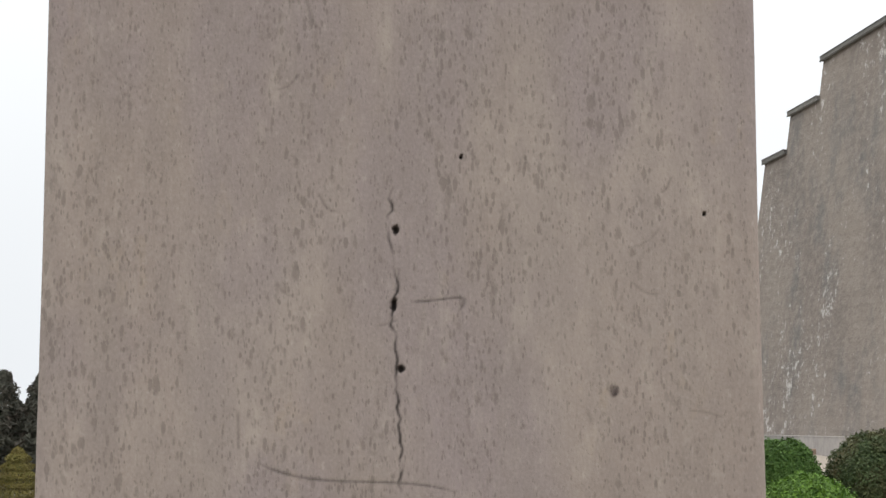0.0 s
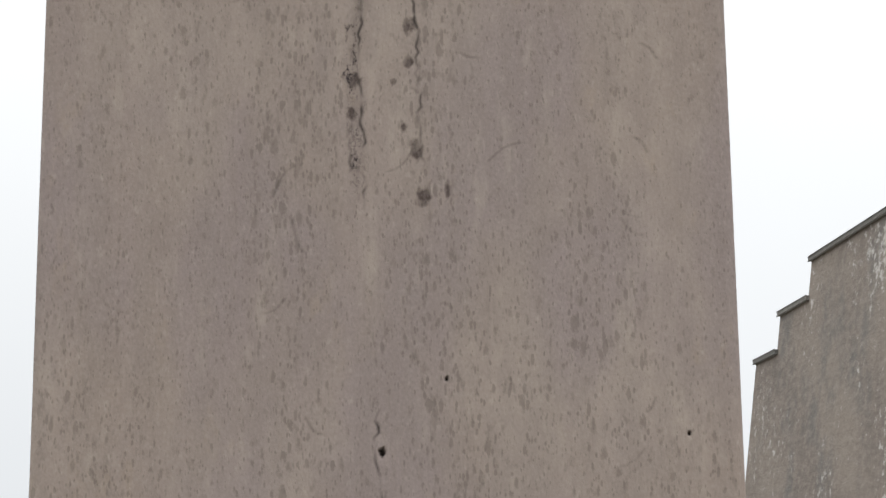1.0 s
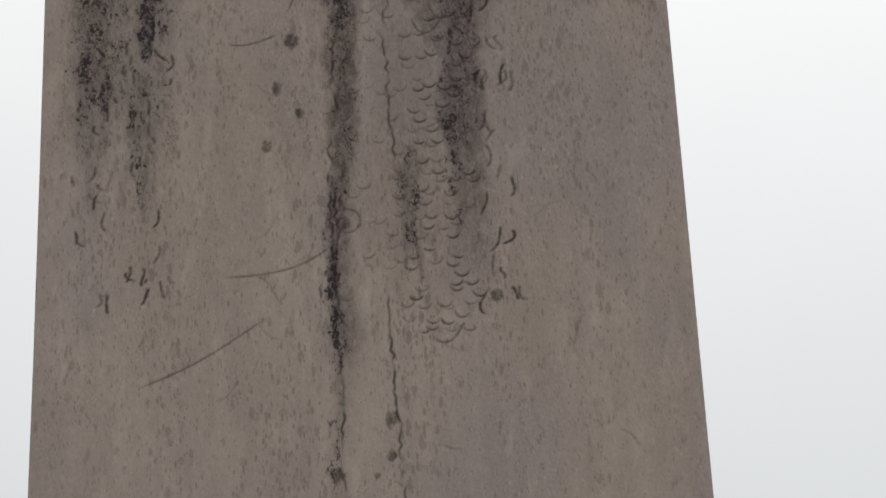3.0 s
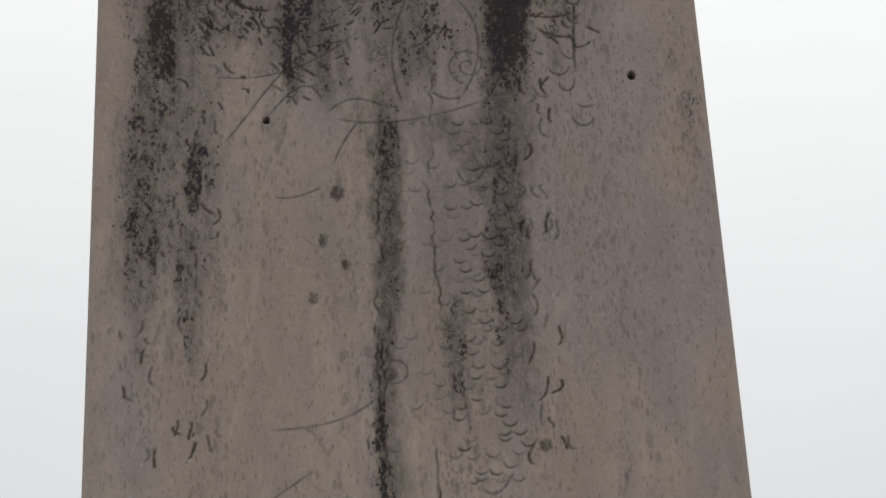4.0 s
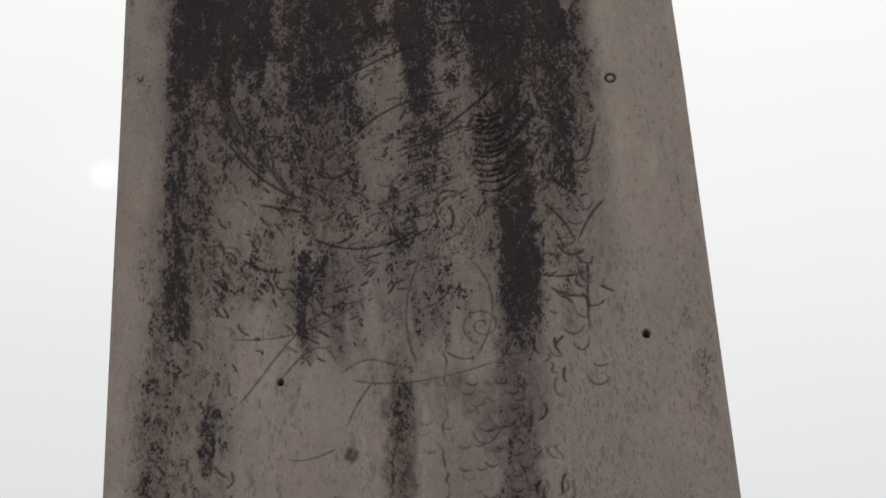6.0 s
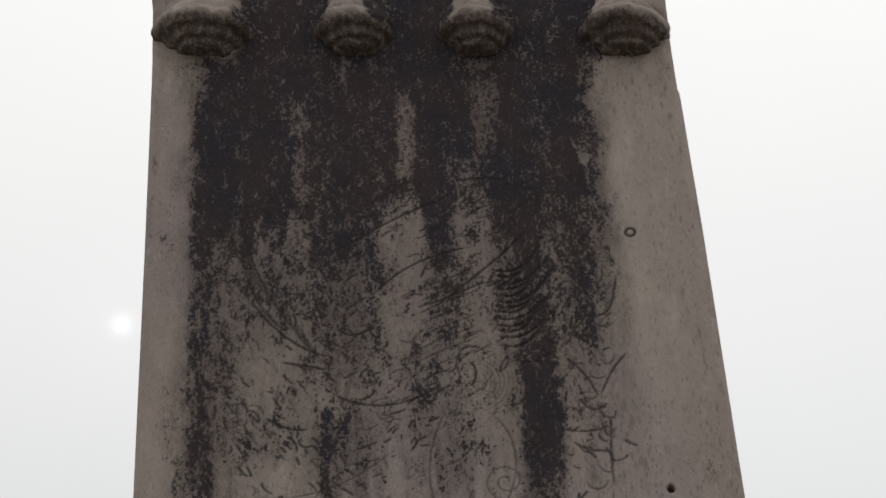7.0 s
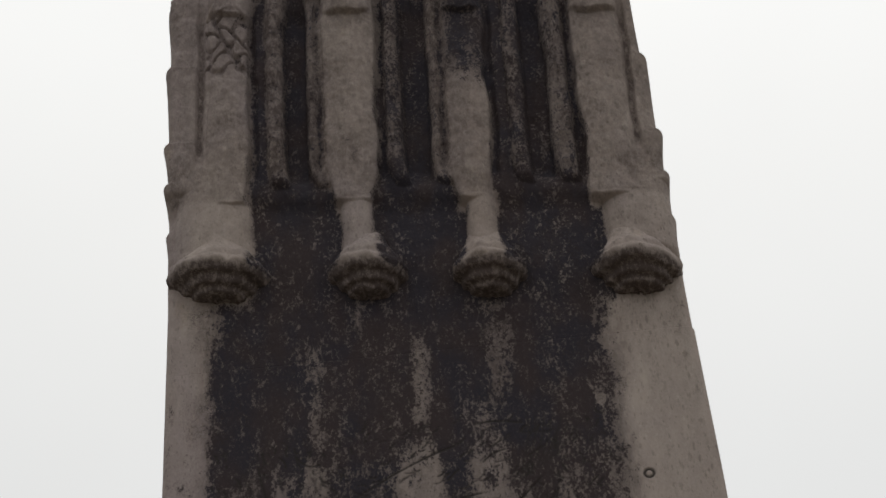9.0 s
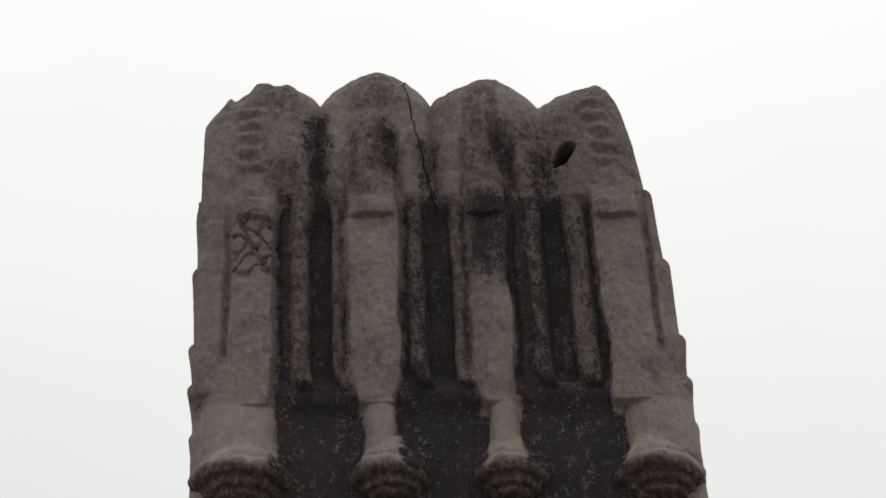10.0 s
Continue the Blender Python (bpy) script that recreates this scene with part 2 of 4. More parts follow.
STELE = stele_stone()
TOWER = tower_render()
COPING = plain_stone("grey_coping", (0.19, 0.188, 0.18), (0.28, 0.27, 0.255))
SLAB = plain_stone("pale_slab", (0.36, 0.34, 0.33), (0.46, 0.43, 0.41))
PAVING = plain_stone("pale_paving", (0.42, 0.37, 0.31), (0.52, 0.46, 0.39), 2.0)
KERB = plain_stone("pink_kerb", (0.36, 0.26, 0.20), (0.44, 0.33, 0.26), 4.0)
EARTH, BARK = earth(), bark()
BOX_LIGHT = leaf("box_leaf", (0.045, 0.11, 0.015), (0.15, 0.27, 0.035), (0.10, 0.19, 0.03))
BOX_MID = leaf("box_leaf_mid", (0.03, 0.075, 0.012), (0.085, 0.16, 0.03), (0.06, 0.12, 0.025))
BOX_DARK = leaf("box_leaf_dark", (0.035, 0.06, 0.022), (0.08, 0.11, 0.04), (0.15, 0.10, 0.055))
GOLD = leaf("golden_conifer", (0.12, 0.115, 0.03), (0.24, 0.20, 0.06), (0.17, 0.13, 0.05))
DARK = leaf("dark_conifer", (0.046, 0.050, 0.040), (0.085, 0.082, 0.062), (0.10, 0.072, 0.060))


# ---------------------------------------------------------------- helpers
def part(name, mesh, material, parent=None, label=""):
    if isinstance(mesh, bmesh.types.BMesh):
        data = bpy.data.meshes.new(name)
        mesh.to_mesh(data)
        mesh.free()
    else:
        data = mesh
    if not data.materials:
        data.materials.append(material)
    ob = new(name, data)
    ob.parent = parent
    return tagged(ob, label) if label else ob


def block(bm, x0, x1, y0, y1, z0, z1, bevel=0.0):
    made = bmesh.ops.create_cube(bm, size=1.0)["verts"]
    for v in made:
        v.co = Vector((x0 + (v.co.x + 0.5) * (x1 - x0), y0 + (v.co.y + 0.5) * (y1 - y0), z0 + (v.co.z + 0.5) * (z1 - z0)))
    if bevel:
        edges = list({e for v in made for e in v.link_edges})
        bmesh.ops.bevel(bm, geom=edges, offset=bevel, segments=2, profile=0.5, affect="EDGES")


def value_noise(x, z, cell, seed, aspect=1.0, octaves=1):
    """Smooth random field from -1 to 1 over numpy arrays; cell is its size in metres."""
    total, gain, norm = np.zeros_like(x), 1.0, 0.0
    for o in range(octaves):
        g = np.random.RandomState(seed + o * 17).uniform(-1, 1, (256, 256))
        u, v = x / cell + 100.3, z / (cell * aspect) + 57.1
        i, j = np.floor(u).astype(int), np.floor(v).astype(int)
        a, b = u - i, v - j
        a, b = a * a * (3 - 2 * a), b * b * (3 - 2 * b)
        i, j, k, m = i % 256, j % 256, (i + 1) % 256, (j + 1) % 256
        total += gain * ((g[i, j] * (1 - a) + g[k, j] * a) * (1 - b) + (g[i, m] * (1 - a) + g[k, m] * a) * b)
        norm, gain, cell = norm + gain, gain * 0.5, cell * 0.5
    return total / norm


def smooth(v, low, high):
    t = np.clip((v - low) / (high - low), 0, 1)
    return t * t * (3 - 2 * t)


def bump_at(v, centre, half, edge):
    """1 within half of centre, fading to 0 over edge."""
    return 1 - smooth(np.abs(v - centre), half - edge / 2, half + edge / 2)


# ---------------------------------------------------------------- stele: surface fields
Z_JOIN = 5.45

# black run-off crusts: centre, half width, top, foot of the full stain, foot of its last traces, strength
RUNS = [
    (-0.055, 0.544, 9.0, 5.14, 4.72, 0.90), (-0.530, 0.085, 9.0, 4.68, 4.15, 0.54), (-0.569, 0.046, 9.0, 4.42, 4.15, 0.62),
    (-0.185, 0.085, 9.0, 5.02, 4.78, 0.84), (0.036, 0.045, 9.0, 5.02, 4.66, 0.86), (0.266, 0.062, 9.0, 4.42, 4.05, 0.96),
    (0.179, 0.024, 9.0, 4.70, 4.55, 0.85), (0.435, 0.064, 9.0, 4.98, 4.45, 0.68), (-0.040, 0.030, 4.20, 3.75, 2.99, 0.44),
    (0.246, 0.038, 4.40, 3.92, 3.32, 0.42), (-0.611, 0.040, 4.45, 3.93, 3.77, 0.44), (-0.062, 0.014, 3.10, 2.80, 2.62, 0.34),
    (0.355, 0.100, 9.0, 4.84, 4.50, 0.74),
]
# smaller crusts along cracks and in hollows, in the same order
CRUSTS = [
    (-0.062, 0.018, 3.62, 3.31, 3.20, 0.58), (0.211, 0.023, 9.0, 3.68, 3.34, 0.56), (0.117, 0.030, 3.68, 3.41, 3.33, 0.36),
    (-0.485, 0.034, 4.08, 3.99, 3.91, 0.66), (-0.496, 0.026, 3.92, 3.71, 3.39, 0.38), (-0.615, 0.053, 3.92, 3.83, 3.74, 0.46),
    (-0.260, 0.022, 4.54, 4.32, 4.15, 0.70), (-0.205, 0.060, 4.53, 4.44, 4.38, 0.62), (-0.06, 0.012, 3.45, 3.0, 2.78, 0.40),
]
# thin grey-brown films under the crusts
VEILS = [
    (-0.189, 0.029, 9.0, 4.54, 4.48, 0.62), (-0.237, 0.079, 4.53, 4.32, 4.18, 0.55), (0.014, 0.060, 4.19, 4.04, 3.98, 0.30),
    (0.140, 0.068, 4.14, 4.02, 3.97, 0.50), (0.265, 0.048, 4.28, 4.02, 3.80, 0.55), (0.000, 0.024, 4.45, 4.16, 4.12, 0.40),
    (-0.213, 0.068, 5.18, 4.65, 4.55, 0.62), (0.174, 0.042, 5.70, 5.28, 5.15, 0.80), (-0.03, 0.540, 9.0, 4.75, 4.15, 0.34),
    (-0.042, 0.030, 4.25, 3.6, 2.9, 0.62), (0.15, 0.11, 4.0, 3.5, 3.2, 0.20), (-0.56, 0.10, 4.4, 3.8, 3.4, 0.32),
    (0.246, 0.042, 4.5, 3.7, 3.30, 0.62), (-0.56, 0.075, 9.0, 4.35, 4.05, 0.50), (0.12, 0.030, 3.7, 3.42, 3.30, 0.42),
    (-0.605, 0.045, 4.3, 3.9, 3.75, 0.45),
]
# washed streaks: centre, half width, top, foot of the full streak, its end, strength
WASHED = [
    (-0.326, 0.026, 5.51, 5.20, 5.12, 0.34), (-0.367, 0.072, 5.11, 4.75, 4.66, 0.22), (-0.040, 0.022, 5.50, 5.17, 5.11, 0.58),
    (-0.052, 0.056, 5.14, 4.68, 4.55, 0.66), (0.137, 0.050, 5.24, 4.40, 4.25, 0.48), (0.438, 0.021, 5.27, 5.22, 5.20, 0.62),
    (-0.397, 0.068, 4.71, 4.62, 4.57, 0.55), (-0.390, 0.059, 4.38, 4.19, 4.12, 0.55), (-0.186, 0.016, 5.66, 5.59, 5.45, 0.50),
    (0.176, 0.034, 5.66, 5.30, 5.20, 0.55), (-0.09, 0.05, 4.62, 4.30, 4.22, 0.55),
]
# engraved lines: bezier curves, x z four times
LINES_BEAST = [
    (-0.15, 4.15, -0.06, 4.12, 0.07, 4.13, 0.21, 4.18), (0.21, 4.18, 0.24, 4.22, 0.26, 4.27, 0.26, 4.33),
    (0.04, 4.50, -0.03, 4.37, -0.02, 4.26, 0.01, 4.18), (0.14, 4.47, 0.22, 4.40, 0.21, 4.28, 0.15, 4.19),
    (0.15, 4.19, 0.12, 4.18, 0.10, 4.19, 0.08, 4.21), (-0.44, 4.28, -0.32, 4.26, -0.21, 4.29, -0.09, 4.39),
    (-0.42, 4.10, -0.35, 4.18, -0.32, 4.26, -0.21, 4.35), (-0.21, 4.35, -0.20, 4.36, -0.18, 4.35, -0.16, 4.34),
    (-0.32, 4.16, -0.25, 4.25, -0.21, 4.28, -0.18, 4.19), (-0.17, 4.17, -0.12, 4.22, -0.08, 4.20, -0.04, 4.18),
    (-0.16, 4.03, -0.14, 4.09, -0.12, 4.11, -0.10, 4.14), (0.02, 4.33, 0.07, 4.34, 0.08, 4.36, 0.10, 4.39),
]
LINES_CLOUD = [
    (-0.24, 4.98, -0.10, 5.07, -0.02, 5.11, 0.06, 5.13), (-0.13, 4.85, -0.06, 4.93, 0.03, 4.96, 0.11, 4.97),
    (0.02, 4.79, 0.11, 4.87, 0.18, 4.91, 0.27, 5.01), (0.10, 5.19, 0.15, 5.20, 0.18, 5.19, 0.23, 5.18),
    (-0.38, 5.15, -0.36, 5.10, -0.33, 5.10, -0.31, 5.11), (-0.48, 5.04, -0.46, 4.90, -0.44, 4.84, -0.37, 4.76),
    (-0.44, 4.84, -0.40, 4.77, -0.34, 4.70, -0.26, 4.67), (-0.37, 4.66, -0.33, 4.65, -0.29, 4.64, -0.26, 4.63),
    (-0.41, 4.50, -0.38, 4.48, -0.36, 4.46, -0.31, 4.46), (-0.23, 4.55, -0.16, 4.50, -0.06, 4.50, 0.02, 4.56),
    (-0.48, 5.13, -0.46, 5.02, -0.45, 4.97, -0.40, 4.86), (-0.23, 4.75, -0.20, 4.72, -0.17, 4.72, -0.14, 4.75),
]
LINES_SIDE = [
    (0.34, 4.65, 0.37, 4.66, 0.36, 4.73, 0.40, 4.73), (0.40, 4.73, 0.47, 4.72, 0.47, 4.76, 0.49, 4.85),
    (0.34, 4.61, 0.38, 4.58, 0.40, 4.53, 0.41, 4.50), (0.42, 4.50, 0.45, 4.57, 0.47, 4.59, 0.49, 4.61),
    (0.37, 4.49, 0.38, 4.45, 0.41, 4.45, 0.43, 4.47), (0.34, 4.37, 0.37, 4.34, 0.40, 4.34, 0.43, 4.34),
    (0.435, 4.43, 0.436, 4.39, 0.425, 4.35, 0.427, 4.25), (0.32, 4.41, 0.36, 4.39, 0.39, 4.40, 0.42, 4.40),
    (-0.02, 4.57, 0.01, 4.60, 0.03, 4.60, 0.05, 4.60), (-0.03, 4.51, -0.01, 4.53, 0.02, 4.54, 0.05, 4.56),
    (0.10, 4.62, 0.12, 4.61, 0.12, 4.57, 0.10, 4.55), (0.00, 4.80, 0.05, 4.82, 0.11, 4.84, 0.15, 4.86),
]
LINES_LOW = [
    (-0.50, 3.12, -0.38, 3.16, -0.31, 3.21, -0.22, 3.27), (-0.31, 3.37, -0.22, 3.37, -0.13, 3.38, -0.07, 3.44),
    (0.15, 3.21, 0.19, 3.17, 0.21, 3.23, 0.22, 3.24), (-0.05, 3.52, 0.01, 3.54, 0.01, 3.45, -0.05, 3.47),
    (0.29, 3.73, 0.30, 3.66, 0.33, 3.75, 0.28, 3.66), (0.32, 4.21, 0.33, 4.18, 0.34, 4.17, 0.36, 4.18),
    (-0.30, 3.95, -0.27, 3.94, -0.23, 3.95, -0.19, 3.97), (0.17, 4.04, 0.18, 4.00, 0.19, 3.99, 0.21, 4.00),
    (0.13, 4.00, 0.14, 3.95, 0.17, 3.94, 0.20, 4.00), (-0.30, 1.62, -0.18, 1.55, -0.02, 1.60, 0.12, 1.555),
    (0.12, 1.93, 0.16, 1.98, 0.10, 1.95, 0.02, 1.95),
]
# cracks: x z from top to foot, how open
CRACKS = [
    (-0.023, 2.19, 0.000, 1.56, 1.0), (0.08, 4.30, 0.065, 3.97, 0.6), (0.06, 3.97, 0.08, 3.60, 0.7),
    (0.045, 3.34, 0.075, 2.88, 0.8), (0.075, 2.88, 0.078, 2.70, 0.6), (-0.06, 3.58, -0.065, 3.20, 1.0),
    (-0.063, 3.20, -0.045, 2.62, 0.8), (-0.085, 2.82, -0.08, 2.70, 0.5), (-0.082, 3.62, -0.060, 3.38, 0.9),
    (-0.046, 3.62, -0.058, 3.40, 1.0), (-0.060, 3.41, -0.102, 3.31, 0.7), (-0.058, 3.40, -0.040, 3.22, 0.9), (-0.04, 4.12, -0.07, 3.62, 0.8),
]
HOLES = [  # centre x, z, half width, half height
    (-0.011, 2.100, 0.008, 0.010), (-0.014, 1.944, 0.007, 0.016), (0.001, 1.811, 0.007, 0.009),
    (0.561, 4.223, 0.010, 0.010), (-0.32, 4.155, 0.008, 0.008), (0.634, 2.134, 0.0035, 0.005), (0.126, 2.254, 0.003, 0.005),
]
SPOTS = [  # dark lichen spots: centre x, z, half size, taller by
    (0.066, 2.749, 0.015, 1.5), (0.081, 2.646, 0.017, 1.2), (0.132, 2.662, 0.007, 2.6), (0.052, 3.027, 0.013, 1.5),
    (0.050, 2.944, 0.011, 1.2), (0.297, 3.302, 0.015, 1.1), (-0.153, 3.953, 0.017, 1.2), (-0.189, 3.834, 0.012, 1.6),
    (-0.137, 3.767, 0.013, 1.0), (-0.214, 3.685, 0.012, 1.4), (0.443, 1.765, 0.011, 1.3), (-0.04, 3.49, 0.016, 1.2),
    (-0.066, 2.905, 0.012, 1.6), (-0.072, 2.83, 0.011, 1.4), (0.018, 2.90, 0.006, 1.3), (0.04, 2.80, 0.007, 1.3),
]


class Field:
    """Groove depth over the stele's face, on a fine raster."""

    def __init__(self, x0, x1, z0, z1, step):
        self.x0, self.z0, self.step = x0, z0, step
        self.map = np.zeros((int((x1 - x0) / step) + 9, int((z1 - z0) / step) + 9))

    def stroke(self, x, z, depth, width):
        """Cut a line through the points x, z; width in metres, depth 0 to 1."""
        r = max(1, int(width / self.step + 1.5))
        ci, cj = (x - self.x0) / self.step, (z - self.z0) / self.step
        for di in range(-r, r + 1):
            for dj in range(-r, r + 1):
                i, j = np.round(ci).astype(int) + di, np.round(cj).astype(int) + dj
                ok = (i >= 0) & (j >= 0) & (i < self.map.shape[0]) & (j < self.map.shape[1])
                i, j, d = i[ok], j[ok], np.hypot(i[ok] - ci[ok], j[ok] - cj[ok]) * self.step
                v = (depth if np.isscalar(depth) else depth[ok]) * np.exp(-(d / width) ** 2 * 1.6)
                np.maximum.at(self.map, (i, j), v)

    def bezier(self, row, depth, width, rng):
        p = np.array(row).reshape(4, 2)
        t = np.linspace(0, 1, 160)[:, None]
        c = (1 - t) ** 3 * p[0] + 3 * (1 - t) ** 2 * t * p[1] + 3 * (1 - t) * t * t * p[2] + t ** 3 * p[3]
        fade = np.clip(np.minimum(t, 1 - t)[:, 0] * 9 + 0.25, 0, 1)
        wear = np.interp(np.linspace(0, 13, 160), np.arange(14), rng.uniform(0.35, 1.0, 14))
        self.stroke(c[:, 0] + rng.normal(0, 0.0008, 160), c[:, 1], depth * fade * np.clip(wear + 0.25, 0, 1), width)

    def arc(self, x, z, rx, rz, a0, a1, depth, width, rng):
        a = np.radians(np.linspace(a0, a1, 60))
        fade = np.sin(np.linspace(0.15, math.pi - 0.15, 60)) ** 0.5
        self.stroke(x + rx * np.cos(a), z + rz * np.sin(a), depth * fade, width)

    def read(self, x, z):
        i = np.clip((x - self.x0) / self.step, 0, self.map.shape[0] - 2)
        j = np.clip((z - self.z0) / self.step, 0, self.map.shape[1] - 2)
        a, b = i.astype(int), j.astype(int)
        u, v = i - a, j - b
        m = self.map
        return (m[a, b] * (1 - u) + m[a + 1, b] * u) * (1 - v) + (m[a, b + 1] * (1 - u) + m[a + 1, b + 1] * u) * v


def engraving():
    rng = np.random.RandomState(5)
    f = Field(-0.76, 0.76, 1.2, 5.6, 0.0015)
    for rows, depth, width in ((LINES_BEAST, 0.62, 0.0027), (LINES_CLOUD, 1.0, 0.0034), (LINES_SIDE, 0.90, 0.0030), (LINES_LOW, 0.5, 0.0030)):
        for row in rows:
            f.bezier(row, depth, width, rng)
    # scroll of the cloud
    a = np.linspace(0, 3.4 * math.pi, 320)
    r = 0.006 + 0.0042 * a
    f.stroke(0.170 + r * np.cos(a), 4.275 + r * np.sin(a), 0.5, 0.0028)
    # scales on the beast's body, row by row, worn away here and there
    for k in range(34):
        for n in range(9):
            x = -0.055 + n * 0.036 + (0.018 if k % 2 else 0) + rng.normal(0, 0.007)
            z = 3.24 + k * 0.027 + rng.normal(0, 0.007)
            keep = 0.75 if 0.11 < x < 0.24 else 0.33
            if rng.rand() < keep:
                f.arc(x, z, 0.017, 0.018, 190 + rng.uniform(0, 40), 350 - rng.uniform(0, 40), rng.uniform(0.25, 0.85) * (1.0 if 0.10 < x < 0.26 else 0.62), 0.0026, rng)
    # flowing hair beside the head, line behind line
    for k in range(13):
        z = 4.66 + k * 0.019 + rng.normal(0, 0.004)
        w = 0.12 + 0.03 * math.sin(k * 2.1)
        f.bezier((0.175, z + 0.01, 0.22, z - 0.012, 0.27, z + 0.0, 0.18 + w, z + 0.085), 1.0, 0.0034, rng)
    for k in range(7):
        f.bezier((0.20 + k * 0.014, 4.98 + 0.012 * k, 0.22 + k * 0.015, 5.06, 0.25 + k * 0.016, 5.12, 0.24 + k * 0.022, 5.22 - k * 0.01), 0.55, 0.0027, rng)
    for k in range(9):
        x = -0.52 + k * 0.020
        f.bezier((x, 5.10 - k * 0.035, x + 0.03, 5.0 - k * 0.035, x + 0.06, 4.93 - k * 0.03, x + 0.11, 4.88 - k * 0.03), 0.6, 0.0027, rng)
    for k in range(8):
        z = 4.60 + k * 0.035
        f.bezier((-0.02, z, 0.03, z + 0.03, 0.07, z + 0.035, 0.13, z + 0.06), 0.55, 0.0027, rng)
    for k in range(10):
        z = 4.44 + 0.02 * k
        f.arc(0.115, 4.56, 0.025 + 0.011 * k, 0.03 + 0.011 * k, -60 - 4 * k, 60 + 6 * k, 0.4, 0.0026, rng)
    for k in range(16):
        f.arc(rng.uniform(0.33, 0.46), 4.12 + 0.05 * k, rng.uniform(0.015, 0.03), rng.uniform(0.02, 0.045), rng.uniform(150, 220), rng.uniform(290, 380), 0.7, 0.0027, rng)
    for k in range(620):                                        # short worn strokes that follow the folds
        x, z = rng.uniform(-0.60, 0.47), rng.uniform(4.18, 5.2)
        if -0.02 < x < 0.20 and z < 4.45 or z < 4.35 and k % 3:
            continue
        if x < -0.22:
            a = math.radians(-86 + 60 * min(1, max(0, (5.2 - z) * 0.5 + (x + 0.6) * 0.9)) + rng.normal(0, 14))
        elif x < 0.22:
            a = math.radians(34 + rng.normal(0, 20))
        else:
            a = rng.uniform(0, 2 * math.pi)
        n, bend = rng.uniform(0.008, 0.05), rng.normal(0, 0.35)
        dx, dz = n * math.cos(a), n * math.sin(a)
        f.bezier((x, z, x + dx * 0.33 - dz * bend * 0.5, z + dz * 0.33 + dx * bend * 0.5, x + dx * 0.66 - dz * bend * 0.5, z + dz * 0.66 + dx * bend * 0.5, x + dx, z + dz), rng.uniform(0.4, 1.0), 0.0025, rng)
    for k in range(40):
        x, z = rng.uniform(-0.6, 0.6), rng.uniform(1.5, 4.0)
        dx, dz = rng.uniform(-0.06, 0.06), rng.uniform(-0.05, 0.05)
        f.bezier((x, z, x + dx, z + dz * 0.2, x + dx, z + dz, x + dx * 1.4, z + dz * 1.6), rng.uniform(0.12, 0.3), 0.0026, rng)
    for k in range(30):
        x, z, up_ = rng.uniform(0.27, 0.36), rng.uniform(3.3, 4.25), rng.uniform(0.02, 0.06)
        f.bezier((x, z, x + rng.normal(0, 0.012), z - up_ * 0.3, x + rng.normal(0, 0.012), z - up_ * 0.7, x + rng.normal(0, 0.012), z - up_), rng.uniform(0.4, 0.95), 0.0028, rng)
    for k in range(46):
        x, z, up_ = rng.uniform(-0.66, -0.42), rng.uniform(3.3, 4.2), rng.uniform(0.01, 0.05)
        f.bezier((x, z, x + rng.normal(0, 0.006), z - up_ * 0.4, x + rng.normal(0, 0.008), z - up_ * 0.7, x + rng.normal(0, 0.01), z - up_), rng.uniform(0.3, 0.8), 0.0028, rng)
    for x0, z0, x1, z1, open_ in CRACKS:
        n = int(abs(z0 - z1) / 0.0015)
        step = rng.normal(0, 1, n // 8 + 3)
        wob = np.interp(np.arange(n) / 8, np.arange(len(step)), step) * 0.0030 + np.interp(np.arange(n) / 37, np.arange(len(step)), step) * 0.004
        t = np.linspace(0, 1, n)
        breaks = np.clip(0.62 + np.interp(np.arange(n) / 12, np.arange(len(step)), np.random.RandomState(n).normal(0, 0.5, len(step))), 0.1, 1)
        f.stroke(x0 + (x1 - x0) * t + wob, z0 + (z1 - z0) * t, open_ * breaks * np.clip(np.minimum(t, 1 - t) * 12 + 0.2, 0, 1), 0.0032)
    return f


ENGRAVED = engraving()


def half_left(z):
    return -np.interp(z, [0, 2.06, 3.2, 5.15, 5.7, 7.0, 8], [0.785, 0.752, 0.741, 0.736, 0.737, 0.743, 0.75])


def half_right(z):
    return np.interp(z, [0, 2.06, 3.2, 5.0, 5.6, 6.13, 6.43, 8], [0.785, 0.750, 0.741, 0.730, 0.721, 0.716, 0.712, 0.70])


def streak(x, z, drip, row):
    """One stain with soft sides and a ragged foot."""
    c, half, top, full, foot, strength = row
    return strength * bump_at(x, c, half, 0.022 + 0.8 * half if half < 0.2 else 0.06) * smooth(z + drip, foot, full) * (1 - smooth(z + 0.4 * drip, top - 0.05, top + 0.05))


